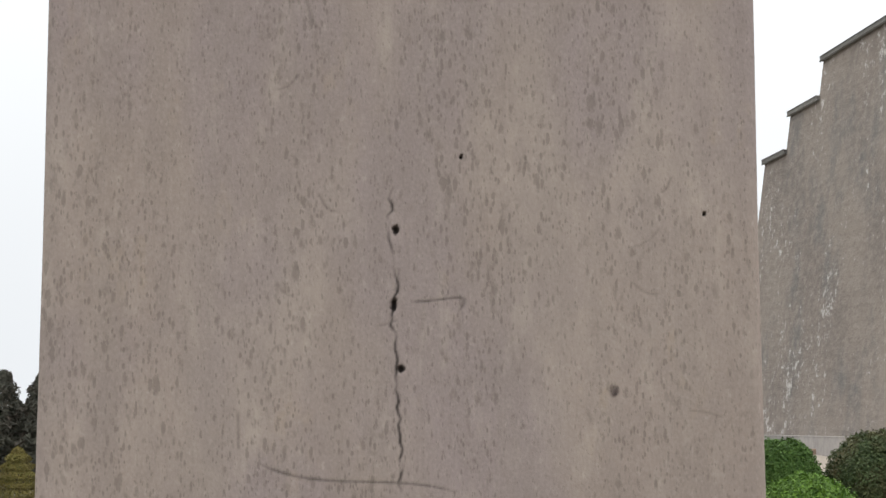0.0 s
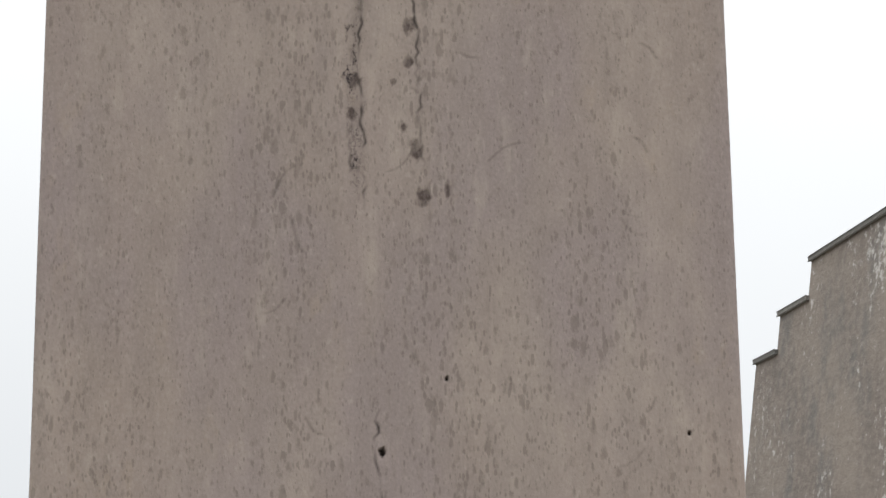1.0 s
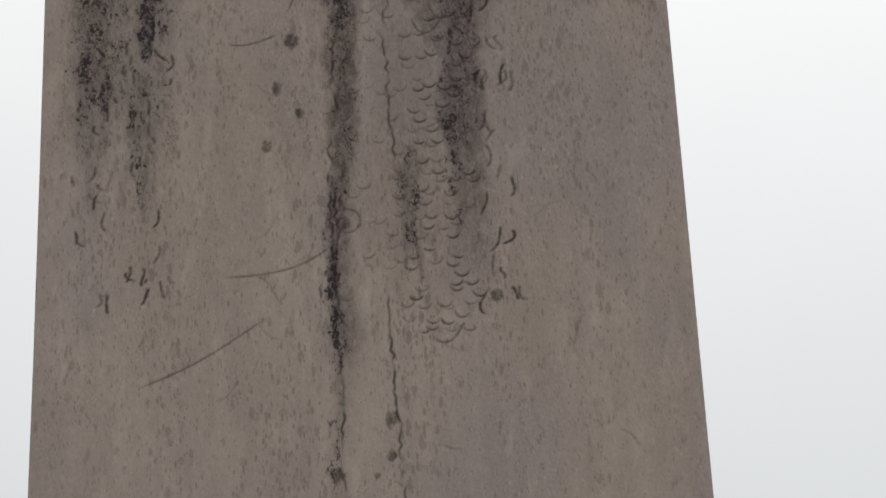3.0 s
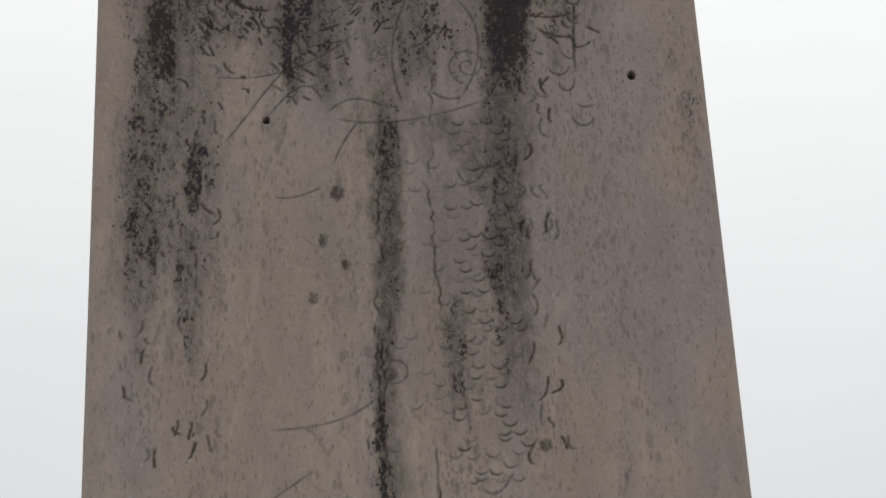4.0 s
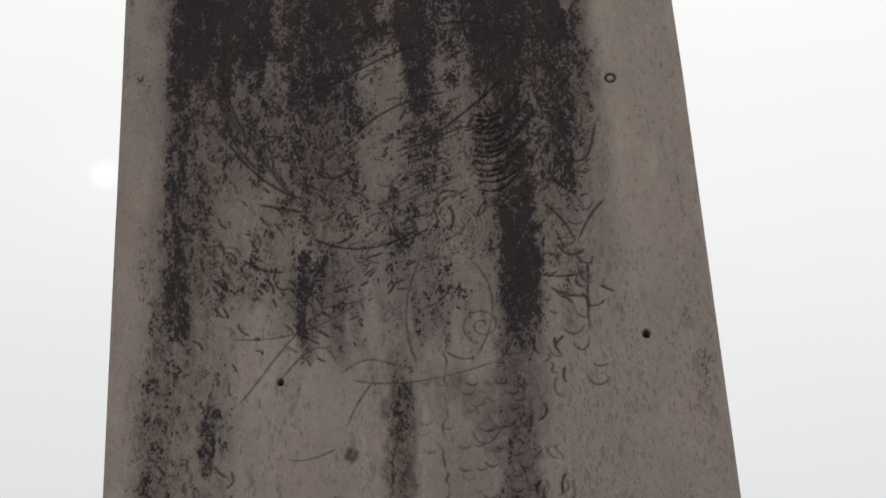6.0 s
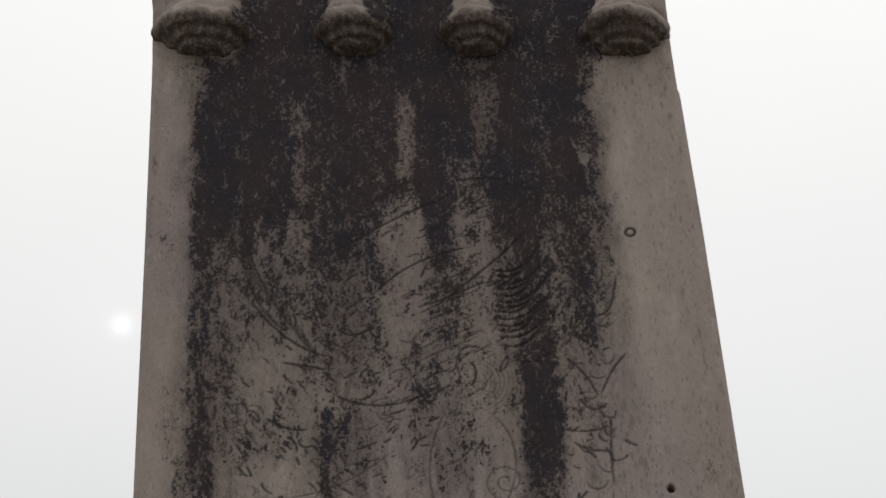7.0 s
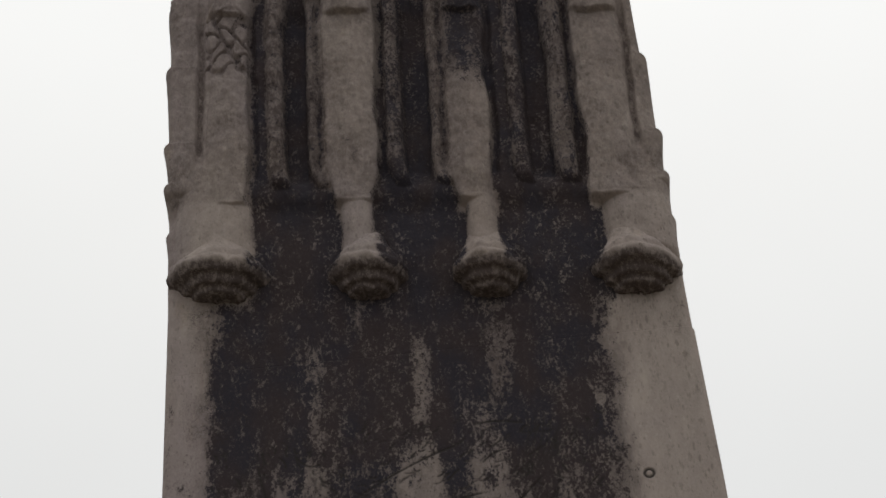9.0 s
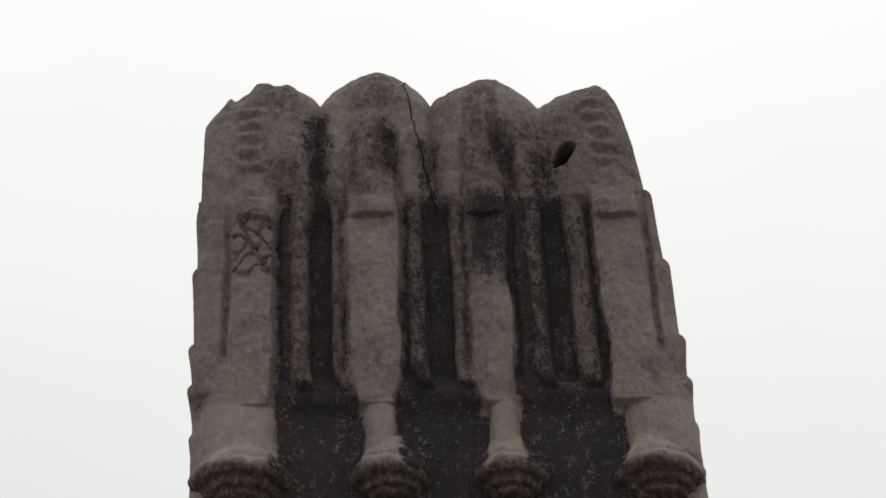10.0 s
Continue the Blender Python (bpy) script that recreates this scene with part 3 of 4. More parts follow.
def shaft_surface(x, z):
    """How far the face stands out, its stain and its grooves."""
    cut = ENGRAVED.read(x, z)
    h = 0.004 * value_noise(x, z, 0.5, 3, 1.5, 2) + 0.0012 * value_noise(x, z, 0.05, 9, 1.6, 3)
    h = h - 0.0028 * cut
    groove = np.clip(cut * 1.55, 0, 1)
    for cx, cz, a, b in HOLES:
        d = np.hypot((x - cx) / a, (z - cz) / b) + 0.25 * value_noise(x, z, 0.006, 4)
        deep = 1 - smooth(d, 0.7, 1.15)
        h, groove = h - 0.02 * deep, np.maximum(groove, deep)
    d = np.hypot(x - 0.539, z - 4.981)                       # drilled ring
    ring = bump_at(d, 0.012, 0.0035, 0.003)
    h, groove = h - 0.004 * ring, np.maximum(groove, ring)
    wobble = 0.026 * value_noise(x, z, 0.07, 21, 2.0, 4) + 0.010 * value_noise(x, z, 0.014, 27, 2.0, 2)
    drip = 0.16 * value_noise(x, z, 0.03, 31, 6, 2)
    stain, veil_and_shade = np.zeros_like(x), np.zeros_like(x)
    for row in RUNS + CRUSTS:
        stain = np.maximum(stain, streak(x + wobble, z, drip, row))
    for row in VEILS:
        veil_and_shade = np.maximum(veil_and_shade, streak(x + wobble, z, drip, row))
    patchy = 0.5 + 0.75 * value_noise(x, z, 0.16, 47, 1.8, 4)
    flecked = bump_at(x + wobble, -0.08, 0.52, 0.14) * smooth(z + 1.3 * drip, 4.10, 4.42)
    stain = np.maximum(stain, np.clip(0.28 + 0.34 * patchy + 0.14 * smooth(z, 4.4, 4.9), 0, 0.80) * flecked)
    left = bump_at(x + wobble, -0.55, 0.13, 0.10) * smooth(z + drip, 3.35, 3.9)
    stain = np.maximum(stain, (0.10 + 0.34 * patchy) * left)
    veil_and_shade = np.maximum(veil_and_shade, (0.22 + 0.16 * smooth(z, 4.5, 5.0)) * flecked * (0.6 + 0.8 * patchy))
    for row in WASHED:
        away = 0.85 * streak(x + 0.9 * wobble, z, 0.8 * drip, row)
        stain, veil_and_shade = stain * (1 - away), veil_and_shade * (1 - 0.5 * away)
    film = 0.13 * smooth(z, 2.5, 3.9) * (0.7 + 0.6 * value_noise(x, z, 0.10, 43, 5, 3))
    rim = 0.34 * np.clip(value_noise(x, z, 0.07, 45, 1.6, 3) + 0.1, 0, 1) * smooth(np.abs(x), 0.54, 0.66) * smooth(z, 2.4, 4.4)
    stain = np.maximum(stain, np.maximum(film * bump_at(x, -0.06, 0.56, 0.2), rim))
    hair = bump_at(x, 0.26, 0.10, 0.06) * bump_at(z, 4.80, 0.19, 0.12)
    stain = stain * (1 - 0.20 * hair * (1 - np.clip(cut * 1.4, 0, 1)))
    h = h - 0.003 * cut * hair
    for cx, cz, s, tall in SPOTS:
        d = np.hypot((x - cx) / s, (z - cz) / (s * tall)) + 0.35 * value_noise(x, z, 0.009, 41, 1, 2)
        veil_and_shade = np.maximum(veil_and_shade, 0.80 * (1 - smooth(d, 0.65, 1.2)))
        stain = np.maximum(stain, 0.22 * (1 - smooth(d, 0.5, 1.0)))
    groove = groove * (1 - 0.4 * hair)
    return h, stain, groove, veil_and_shade


def rounded(h, x, z, left, right, r):
    """Let the face fall away round both upright edges."""
    for d in (x - left, right - x):
        t = np.clip(1 - d / r, 0, 1)
        h = h - r * (1 - np.sqrt(np.maximum(1 - t * t, 0)))
    return h


def crown_top(x):
    """The crown's upper outline: four arched backs."""
    feet = ((-0.745, 7.44), (-0.350, 7.47), (0.022, 7.42), (0.375, 7.345), (0.74, 6.95))
    peaks = (7.575, 7.575, 7.48, 7.395)
    where_ = (0.56, 0.50, 0.54, 0.56)
    top = np.full_like(x, 7.0)
    for (x0, z0), (x1, z1), peak, mid in zip(feet, feet[1:], peaks, where_):
        t = np.clip((x - x0) / (x1 - x0), 0, 1)
        w = np.where(t < mid, t / mid, (1 - t) / (1 - mid))
        arch = np.where(t < mid, z0, z1) + (peak - np.where(t < mid, z0, z1)) * (1 - (1 - w) ** 1.5)
        top = np.where((x >= x0) & (x <= x1), arch, top)
    chip = 0.024 * bump_at(x, -0.615, 0.035, 0.03) - 0.018 * bump_at(x, -0.664, 0.010, 0.02) + 0.012 * bump_at(x, -0.50, 0.02, 0.02)
    return top - chip + 0.010 * value_noise(x, x * 0, 0.05, 51, 1, 4)


# hanging bodies, narrow ribs and heads of the crown: centre, half width
BODIES = ((-0.558, 0.068), (-0.188, 0.086), (0.163, 0.070), (0.568, 0.078))
RIBS = ((-0.416, 0.032), (-0.289, 0.032), (-0.058, 0.029), (0.078, 0.031), (0.310, 0.028), (0.440, 0.036))
NECKS = ((-0.600, 0.115), (-0.181, 0.050), (0.176, 0.046), (0.628, 0.105))
HEADS = ((-0.586, 0.146), (-0.160, 0.114), (0.182, 0.110), (0.590, 0.130))
RIB_JOINTS = (6.85, 6.535, 6.215)


def fade_in(z):
    """0 on the ribs, 1 on the arched backs."""
    return smooth(z, 6.80, 6.90)


def crown_surface(x, z):
    level, z = z, z + 0.10 * x                                  # the carving hangs a little askew
    wob = value_noise(x, z, 0.12, 61, 1, 2)
    worn = value_noise(x, z, 0.045, 63, 1.4, 3)
    u = x + 0.005 * wob - (z - 6.4) * 0.022 * smooth(x, -0.15, 0.1)     # the relief leans a little with height
    upper = smooth(z + 0.006 * worn, 5.955, 5.985) * (1 - smooth(z, 6.86, 6.92))
    out = 0.016 * smooth(z, 5.60, 5.80) + 0.022 * smooth(z, 5.94, 6.02)
    stain = 0.92 * bump_at(x + 0.012 * wob, 0.018, 0.520, 0.06)
    veil_and_shade = np.zeros_like(x)
    edge = 0.016 * value_noise(x, z, 0.06, 97, 2.0, 3)
    blot = value_noise(x, z, 0.09, 99, 2.2, 3)
    # joints across the ribs: each length swells towards its top
    swell = np.zeros_like(x)
    for top, foot in zip(RIB_JOINTS, RIB_JOINTS[1:] + (5.98,)):
        swell = np.maximum(swell, np.clip((z - foot) / (top - foot), 0, 1) ** 2 * (z < top))
    # channels between the ribs
    for c, half in ((-0.353, 0.036), (0.010, 0.040), (0.374, 0.036)):
        out -= 0.034 * bump_at(u, c, half, 0.02) * smooth(z, 6.02, 6.12) * (1 - smooth(z, 6.95, 7.25))
    # ribs, turning in at the foot
    on_rib = np.zeros_like(x)
    for n, (c, half) in enumerate(RIBS):
        turn = 0.022 * np.exp(-((z - 6.0) / 0.07) ** 2) * (-1 if n % 2 else 1) * (1 if n in (0, 2, 4) else -1)
        q = np.clip(1 - ((u + 0.35 * edge - c - turn) / half) ** 4, 0, 1) ** 0.5
        rib = (0.058 + 0.012 * swell + 0.006 * worn) * q * smooth(z, 5.98, 6.06) * (1 - smooth(z, 6.845 - 0.06 * np.maximum(x, 0), 6.860 - 0.06 * np.maximum(x, 0)))
        out = np.maximum(out, rib)
        on_rib = np.maximum(on_rib, bump_at(u + 0.4 * edge, c + turn, half * 0.95, 0.016) * smooth(z, 6.0, 6.1) * (1 - smooth(z, 6.83, 6.87)) * (0.70, 0.46, 0.38, 0.60, 0.34, 0.48)[n])
    # outer strips along both edges
    strip = smooth(np.abs(x), 0.640, 0.655)
    out = np.maximum(out, (0.052 + 0.012 * swell) * strip * smooth(z, 5.97, 6.03))
    # hanging bodies
    pale = strip * smooth(z, 5.4, 5.5)
    for n, (c, half) in enumerate(BODIES):
        half = half * (1 - (0.36 if n in (1, 2) else 0.10) * (1 - smooth(z, 5.93, 6.13)))
        q = np.clip(1 - ((u + 0.45 * edge - c) / half) ** 2, 0, 1) ** 0.5
        foot = 5.945 + 0.020 * (1 - q) + 0.006 * worn
        body = (0.050 + 0.026 * q + 0.003 * worn) * (0.84 + 0.16 * smooth(z, 5.95, 6.2)) * smooth(q, 0.02, 0.5) * smooth(z, foot, foot + 0.022)
        out = np.maximum(out, body)
        here = bump_at(u + 1.4 * edge, c, half * 0.97, 0.026) * smooth(z, 5.93, 5.96)
        pale = np.maximum(pale, here * (1 - smooth(z + 2 * edge, 6.36, 6.56) * 0.85 if n == 2 else 1.0))
        if n == 2:
            veil_and_shade = np.maximum(veil_and_shade, 0.62 * here * smooth(z + 2 * edge, 6.36, 6.56))
    # necks under the bodies
    for c, half in NECKS:
        q = np.clip(1 - ((x - c) / half) ** 2, 0, 1) ** 0.4
        out = np.maximum(out, 0.060 * q * smooth(z, 5.70, 5.78))
        pale = np.maximum(pale, bump_at(x + 0.8 * edge, c, half, 0.02) * smooth(z, 5.70, 5.76) * (1 - smooth(z, 6.0, 6.02)))
    # knobs under the arches
    for n, (c, half) in enumerate(BODIES):
        half = half if n in (0, 3) else half * 0.95
        q = np.clip(1 - ((u - c) / half) ** 2, 0, 1) ** 0.5
        foot = 6.715 - 0.05 * max(c, 0) + 0.030 * (1 - q) + 0.010 * worn
        out = np.maximum(out, (0.100 + 0.008 * worn) * np.sqrt(q) * smooth(z, foot, foot + 0.035) * (1 - smooth(z, foot + 0.09, foot + 0.19)))
    # arched backs over the top
    arches = np.zeros_like(x)
    panels = np.zeros_like(x)
    for n, c in enumerate((-0.545, -0.170, 0.205, 0.565)):
        q = np.clip(1 - ((x - c) / 0.19) ** 2, 0, 1) ** 0.5
        arch = 0.095 * (0.35 + 0.65 * q) * (0.60 + 0.40 * smooth(z, 6.84, 7.08))
        if n in (0, 3):                                         # worn cross ridges
            mid = c - (0.035 if n == 0 else 0.0) + (z - 7.1) * (0.0 if n == 0 else -0.10)
            arch = arch + 0.006 * bump_at(x, mid, 0.036, 0.025) * np.sin((z - 6.9) * 2 * math.pi / 0.068 + wob) * smooth(z, 6.92, 6.98) * (1 - smooth(z, 7.26, 7.32))
        else:                                                   # hollow panels with worn folds
            panel = bump_at(x + edge, c - 0.005, 0.088, 0.05) * smooth(z, 6.78, 6.86) * (1 - smooth(z + 2 * edge + 9 * (x - c) ** 2, 7.14, 7.26))
            panels = np.maximum(panels, panel)
            folds = np.sin((x - c) * 2 * math.pi / 0.055 + 1.5 * wob)
            arch = arch - panel * (0.016 + 0.012 * folds + 0.014 * worn)
        arches = np.maximum(arches, arch)
    out = np.maximum(out, arches * smooth(z, 6.74 - 0.05 * np.maximum(x, 0), 6.90 - 0.05 * np.maximum(x, 0)))
    # curled carving on the outer body
    dark_seam = np.zeros_like(x)
    scroll = bump_at(u, -0.560, 0.070, 0.03) * bump_at(z, 6.62, 0.13, 0.06)
    warp = 2.6 * value_noise(x, z, 0.08, 107, 1, 2)
    lattice = np.abs(np.sin((z - 6.5) * 30 + (u + 0.56) * 26 + warp)) * np.abs(np.sin((z - 6.5) * 27 - (u + 0.56) * 33 + 0.6 - 1.4 * warp))
    out -= 0.014 * scroll * (1 - smooth(lattice, 0.05, 0.45))
    # black seams between the bodies and the ribs
    for n, (c, half) in enumerate(BODIES):
        for side in (-1, 1):
            if (n, side) in ((0, -1), (3, 1)):
                continue
            seam = bump_at(u + 0.7 * edge, c + side * (half + 0.006), 0.010, 0.016) * smooth(z, 6.02, 6.12) * (1 - smooth(z, 6.76, 6.86))
            out -= 0.012 * seam
            dark_seam = np.maximum(dark_seam, seam)
    # dark seams beside the outer bodies
    for c in (-0.643, 0.655):
        seam = bump_at(u + 0.4 * edge, c, 0.010, 0.012) * smooth(z, 6.10, 6.2) * (1 - smooth(z, 6.70, 6.82))
        out -= 0.016 * seam
        veil_and_shade = np.maximum(veil_and_shade, 0.75 * seam)
    low_relief = np.where(z > 5.98, 0.0065, 0.004)
    out += low_relief * value_noise(x, z, 0.09, 81, 1.3, 5) + 0.5 * low_relief * value_noise(x, z, 0.024, 83, 1.2, 3)
    out += 0.007 * fade_in(z) * value_noise(x, z, 0.05, 85, 1.2, 4)
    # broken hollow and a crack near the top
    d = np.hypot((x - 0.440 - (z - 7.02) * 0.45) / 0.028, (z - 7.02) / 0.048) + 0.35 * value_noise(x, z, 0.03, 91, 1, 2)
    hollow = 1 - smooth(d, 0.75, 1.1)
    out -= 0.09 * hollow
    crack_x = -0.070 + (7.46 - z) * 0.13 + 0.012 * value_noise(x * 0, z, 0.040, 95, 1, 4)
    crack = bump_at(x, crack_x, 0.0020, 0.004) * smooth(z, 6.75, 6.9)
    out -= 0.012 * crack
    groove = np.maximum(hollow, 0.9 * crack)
    # where the black crust stays
    mottle = np.clip(value_noise(x, z, 0.07, 109, 1.5, 4) + 0.15, 0, 1)
    pale = pale * (1 - 0.20 * mottle)
    stain = stain * (1 - 0.93 * pale) * (1 - on_rib)
    stain = np.maximum(stain, scroll * (0.24 + 0.24 * (1 - smooth(lattice, 0.05, 0.40)) + 0.4 * blot))
    stain = np.maximum(stain, (0.62 + 0.3 * blot) * dark_seam)
    stain = np.maximum(stain, 0.55 * bump_at(u + edge, -0.475, 0.022, 0.03) * upper)
    fade = fade_in(z)
    high = 0.14 + 0.22 * blot
    for c, top, strength in ((-0.353, 7.34, 0.92), (0.010, 7.20, 0.66), (0.365, 7.14, 0.55)):
        high = np.maximum(high, strength * bump_at(x + 1.6 * edge, c, 0.044, 0.075) * (1 - smooth(z + edge, top - 0.14, top)))
    high = np.maximum(high, panels * (0.36 + 0.60 * blot))
    high = np.maximum(high, (0.26 + 0.4 * blot) * bump_at(x + edge, -0.46, 0.09, 0.08))
    high *= bump_at(x, -0.02, 0.54, 0.15)
    stain = stain * (1 - fade) + high * fade
    veil_and_shade = np.maximum(veil_and_shade, upper * np.clip(0.32 + 0.40 * mottle + on_rib * (0.62 + 0.5 * blot), 0, 0.8))
    veil_and_shade = np.maximum(veil_and_shade, smooth(z, 5.72, 5.8) * (0.08 + 0.25 * mottle))
    veil_and_shade = np.maximum(veil_and_shade, fade * np.clip(0.42 + 0.40 * blot + 0.28 * panels, 0.1, 0.85))
    # the face below the heads goes on as on the shaft
    h2, s2, g2, v2 = shaft_surface(x, np.minimum(level, Z_JOIN + 0.4))
    t = smooth(z, 5.60, 5.66)
    stain = s2 * (1 - t) + np.clip(stain, 0, 1) * t
    veil_and_shade = v2 * (1 - t) + veil_and_shade * t
    t0 = smooth(level, Z_JOIN, Z_JOIN + 0.1)
    out = h2 * (1 - t0) + out * t0
    # arched backs curl away at the very top
    gap = crown_top(x) - level
    out -= 0.15 * (1 - np.sqrt(np.clip(1 - np.clip(1 - gap / 0.20, 0, 1) ** 2, 0, 1)))
    return out, stain, np.maximum(groove, g2 * (1 - t0)), veil_and_shade


def sheet(name, x, z, surface, back):
    """A carved face over the raster x, z, closed by sides that run back to the plane y = back."""
    h, stain, groove, veil_and_shade = surface(x, z)
    h = rounded(h, x, z, x[:, :1], x[:, -1:], 0.028)
    rows, cols = x.shape
    front = np.stack([x, -h, z], axis=-1).reshape(-1, 3)
    idx = np.arange(rows * cols).reshape(rows, cols)
    a, b, c, d = idx[:-1, :-1], idx[:-1, 1:], idx[1:, 1:], idx[1:, :-1]
    faces = np.stack([a, b, c, d], axis=-1).reshape(-1, 4)
    rim = np.concatenate([idx[0, :], idx[1:, -1], idx[-1, -2::-1], idx[-2:0:-1, 0]])
    layers, start = [front], len(front)
    prev, n = rim, len(rim)
    extra = [faces]
    for k, y in enumerate((0.25, 0.7, back)):
        ring = front[rim].copy()
        ring[:, 1] = y
        layers.append(ring)
        now = start + k * n + np.arange(n)
        extra.append(np.stack([prev, now, np.roll(now, -1), np.roll(prev, -1)], axis=-1))
        prev = now
    co = np.concatenate(layers)
    quads = np.concatenate(extra)
    mesh = bpy.data.meshes.new(name)
    mesh.vertices.add(len(co))
    mesh.vertices.foreach_set("co", co.ravel())
    mesh.loops.add(quads.size + n)
    mesh.loops.foreach_set("vertex_index", np.concatenate([quads.ravel(), prev]).astype(np.int32))
    mesh.polygons.add(len(quads) + 1)
    mesh.polygons.foreach_set("loop_start", (np.arange(len(quads) + 1) * 4).astype(np.int32))
    pad = np.zeros(len(co) - len(front))
    rs = stain.ravel()[rim] * 0.4
    for key, values in (("stain", np.concatenate([stain.ravel(), rs, rs, rs])), ("groove", np.concatenate([groove.ravel(), pad])), ("veil_and_shade", np.concatenate([veil_and_shade.ravel(), pad]))):
        mesh.attributes.new(key, "FLOAT", "POINT").data.foreach_set("value", np.clip(values, 0, 1).astype(np.float32))
    mesh.update(calc_edges=True)
    mesh.validate()
    mesh.polygons.foreach_set("use_smooth", np.ones(len(mesh.polygons), bool))
    return mesh


HEAD_PROFILE = (  # share of the half width, height
    (0.00, 5.634), (0.50, 5.638), (0.54, 5.658), (0.70, 5.662), (0.75, 5.684), (0.93, 5.690), (0.99, 5.706), (1.01, 5.722),
    (0.95, 5.736), (0.86, 5.742), (0.84, 5.768), (0.70, 5.792), (0.60, 5.815), (0.54, 5.838), (0.47, 5.850), (0.40, 5.856),
)


def head_mesh(c, half, neck, depth, seed):
    """A half-round bracket against the face, turned like a bell, with rings under its rim."""
    rows, cols = 90, 96
    t = np.linspace(0, len(HEAD_PROFILE) - 1, rows)
    share = np.interp(t, np.arange(len(HEAD_PROFILE)), [r for r, _ in HEAD_PROFILE])
    high = np.interp(t, np.arange(len(HEAD_PROFILE)), [v for _, v in HEAD_PROFILE])
    share, high = (np.convolve(np.pad(v, 2, mode="edge"), np.ones(5) / 5, mode="valid") for v in (share, high))
    a = np.linspace(-0.12, math.pi + 0.12, cols)
    r, zz = np.repeat(share[:, None], cols, 1), np.repeat(high[:, None], cols, 1)
    aa = np.repeat(a[None, :], rows, 0)
    lump = value_noise(aa * half, zz, 0.05, seed, 1, 4)
    r = r * (1 + 0.10 * lump)
    x, y = c + half * r * np.cos(aa), 0.004 - depth * r * np.sin(aa)
    zz = zz + 0.010 * value_noise(aa * half, r * half, 0.06, seed + 3, 1, 4)
    idx = np.arange(rows * cols).reshape(rows, cols)
    faces = np.stack([idx[:-1, :-1], idx[:-1, 1:], idx[1:, 1:], idx[1:, :-1]], -1).reshape(-1, 4)
    mesh = bpy.data.meshes.new("head")
    mesh.from_pydata(np.stack([x, y, zz - 0.10 * x], -1).reshape(-1, 3).tolist(), [], faces.tolist())
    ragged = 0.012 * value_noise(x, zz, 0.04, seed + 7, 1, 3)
    # underside: its own brown, deepened by shade put into the colour
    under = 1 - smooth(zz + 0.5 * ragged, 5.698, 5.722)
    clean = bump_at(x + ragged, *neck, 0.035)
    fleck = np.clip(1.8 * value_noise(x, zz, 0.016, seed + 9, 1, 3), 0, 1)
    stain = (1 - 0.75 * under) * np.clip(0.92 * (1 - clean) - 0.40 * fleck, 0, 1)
    veil_and_shade = np.clip(under * (0.96 + 0.06 * lump) + (1 - under) * (0.14 + 0.20 * lump), 0, 1)
    for key, values in (("stain", stain), ("veil_and_shade", veil_and_shade), ("groove", stain * 0)):
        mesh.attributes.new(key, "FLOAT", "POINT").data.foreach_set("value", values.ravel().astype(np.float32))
    mesh.polygons.foreach_set("use_smooth", np.ones(len(mesh.polygons), bool))
    return mesh


def build_stele():
    stele = tagged(new("stele"), "tall weathered limestone stele with engraved face and black stains", "stele")
    cols = 500
    s = np.linspace(0, 1, cols)
    z = np.concatenate([np.linspace(0.0, 1.36, 18), np.arange(1.4, Z_JOIN - 0.001, 0.003), [Z_JOIN]])
    zz = np.repeat(z[:, None], cols, 1)
    xx = half_left(zz) + s[None, :] * (half_right(zz) - half_left(zz))
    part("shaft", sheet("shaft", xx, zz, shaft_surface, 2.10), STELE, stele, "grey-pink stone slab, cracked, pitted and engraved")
    t = np.linspace(0, 1, 700)
    top = np.minimum(7.6, crown_top(half_left(np.array(7.2)) + s * (0.66 - half_left(np.array(7.2)))))
    zz = Z_JOIN + t[:, None] * (top[None, :] - Z_JOIN)
    left = half_left(zz)
    right = half_right(zz) - 0.004 - 0.068 * np.clip((zz - 6.35) / 0.95, 0, 1.1) ** 1.5
    for side in (-1, 1):
        hang = zz + 0.10 * 0.72 * side
        ledge = np.zeros_like(zz)
        for lo, hi, deep in ((6.535, 6.85, 0.016), (6.215, 6.535, 0.014), (6.08, 6.215, 0.016), (5.93, 6.06, 0.014), (5.80, 5.90, 0.010)):
            ledge = np.maximum(ledge, deep * np.clip((hang - lo) / (hi - lo), 0, 1) ** 1.5 * (1 - smooth(hang, hi - 0.012, hi + 0.008)))
        left, right = (left - ledge, right) if side < 0 else (left, right + ledge)
    xx = left + s[None, :] * (right - left)
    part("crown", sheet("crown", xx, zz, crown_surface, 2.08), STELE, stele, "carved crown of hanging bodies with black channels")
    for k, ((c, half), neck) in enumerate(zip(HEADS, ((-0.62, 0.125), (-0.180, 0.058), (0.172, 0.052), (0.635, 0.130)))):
        part("carved_head", head_mesh(c, half, neck, 0.112 if k in (0, 3) else 0.108, 201 + 20 * k), STELE, stele, "half-round carved head, pale above, brown with painted-in shade underneath")
    return stele


build_stele()


# ---------------------------------------------------------------- ground
def ground_height(x, y):
    rise = np.clip((y - 6) / 38, 0, 1) * 1.2
    return rise * np.clip((x + 1) / 4, 0, 1)


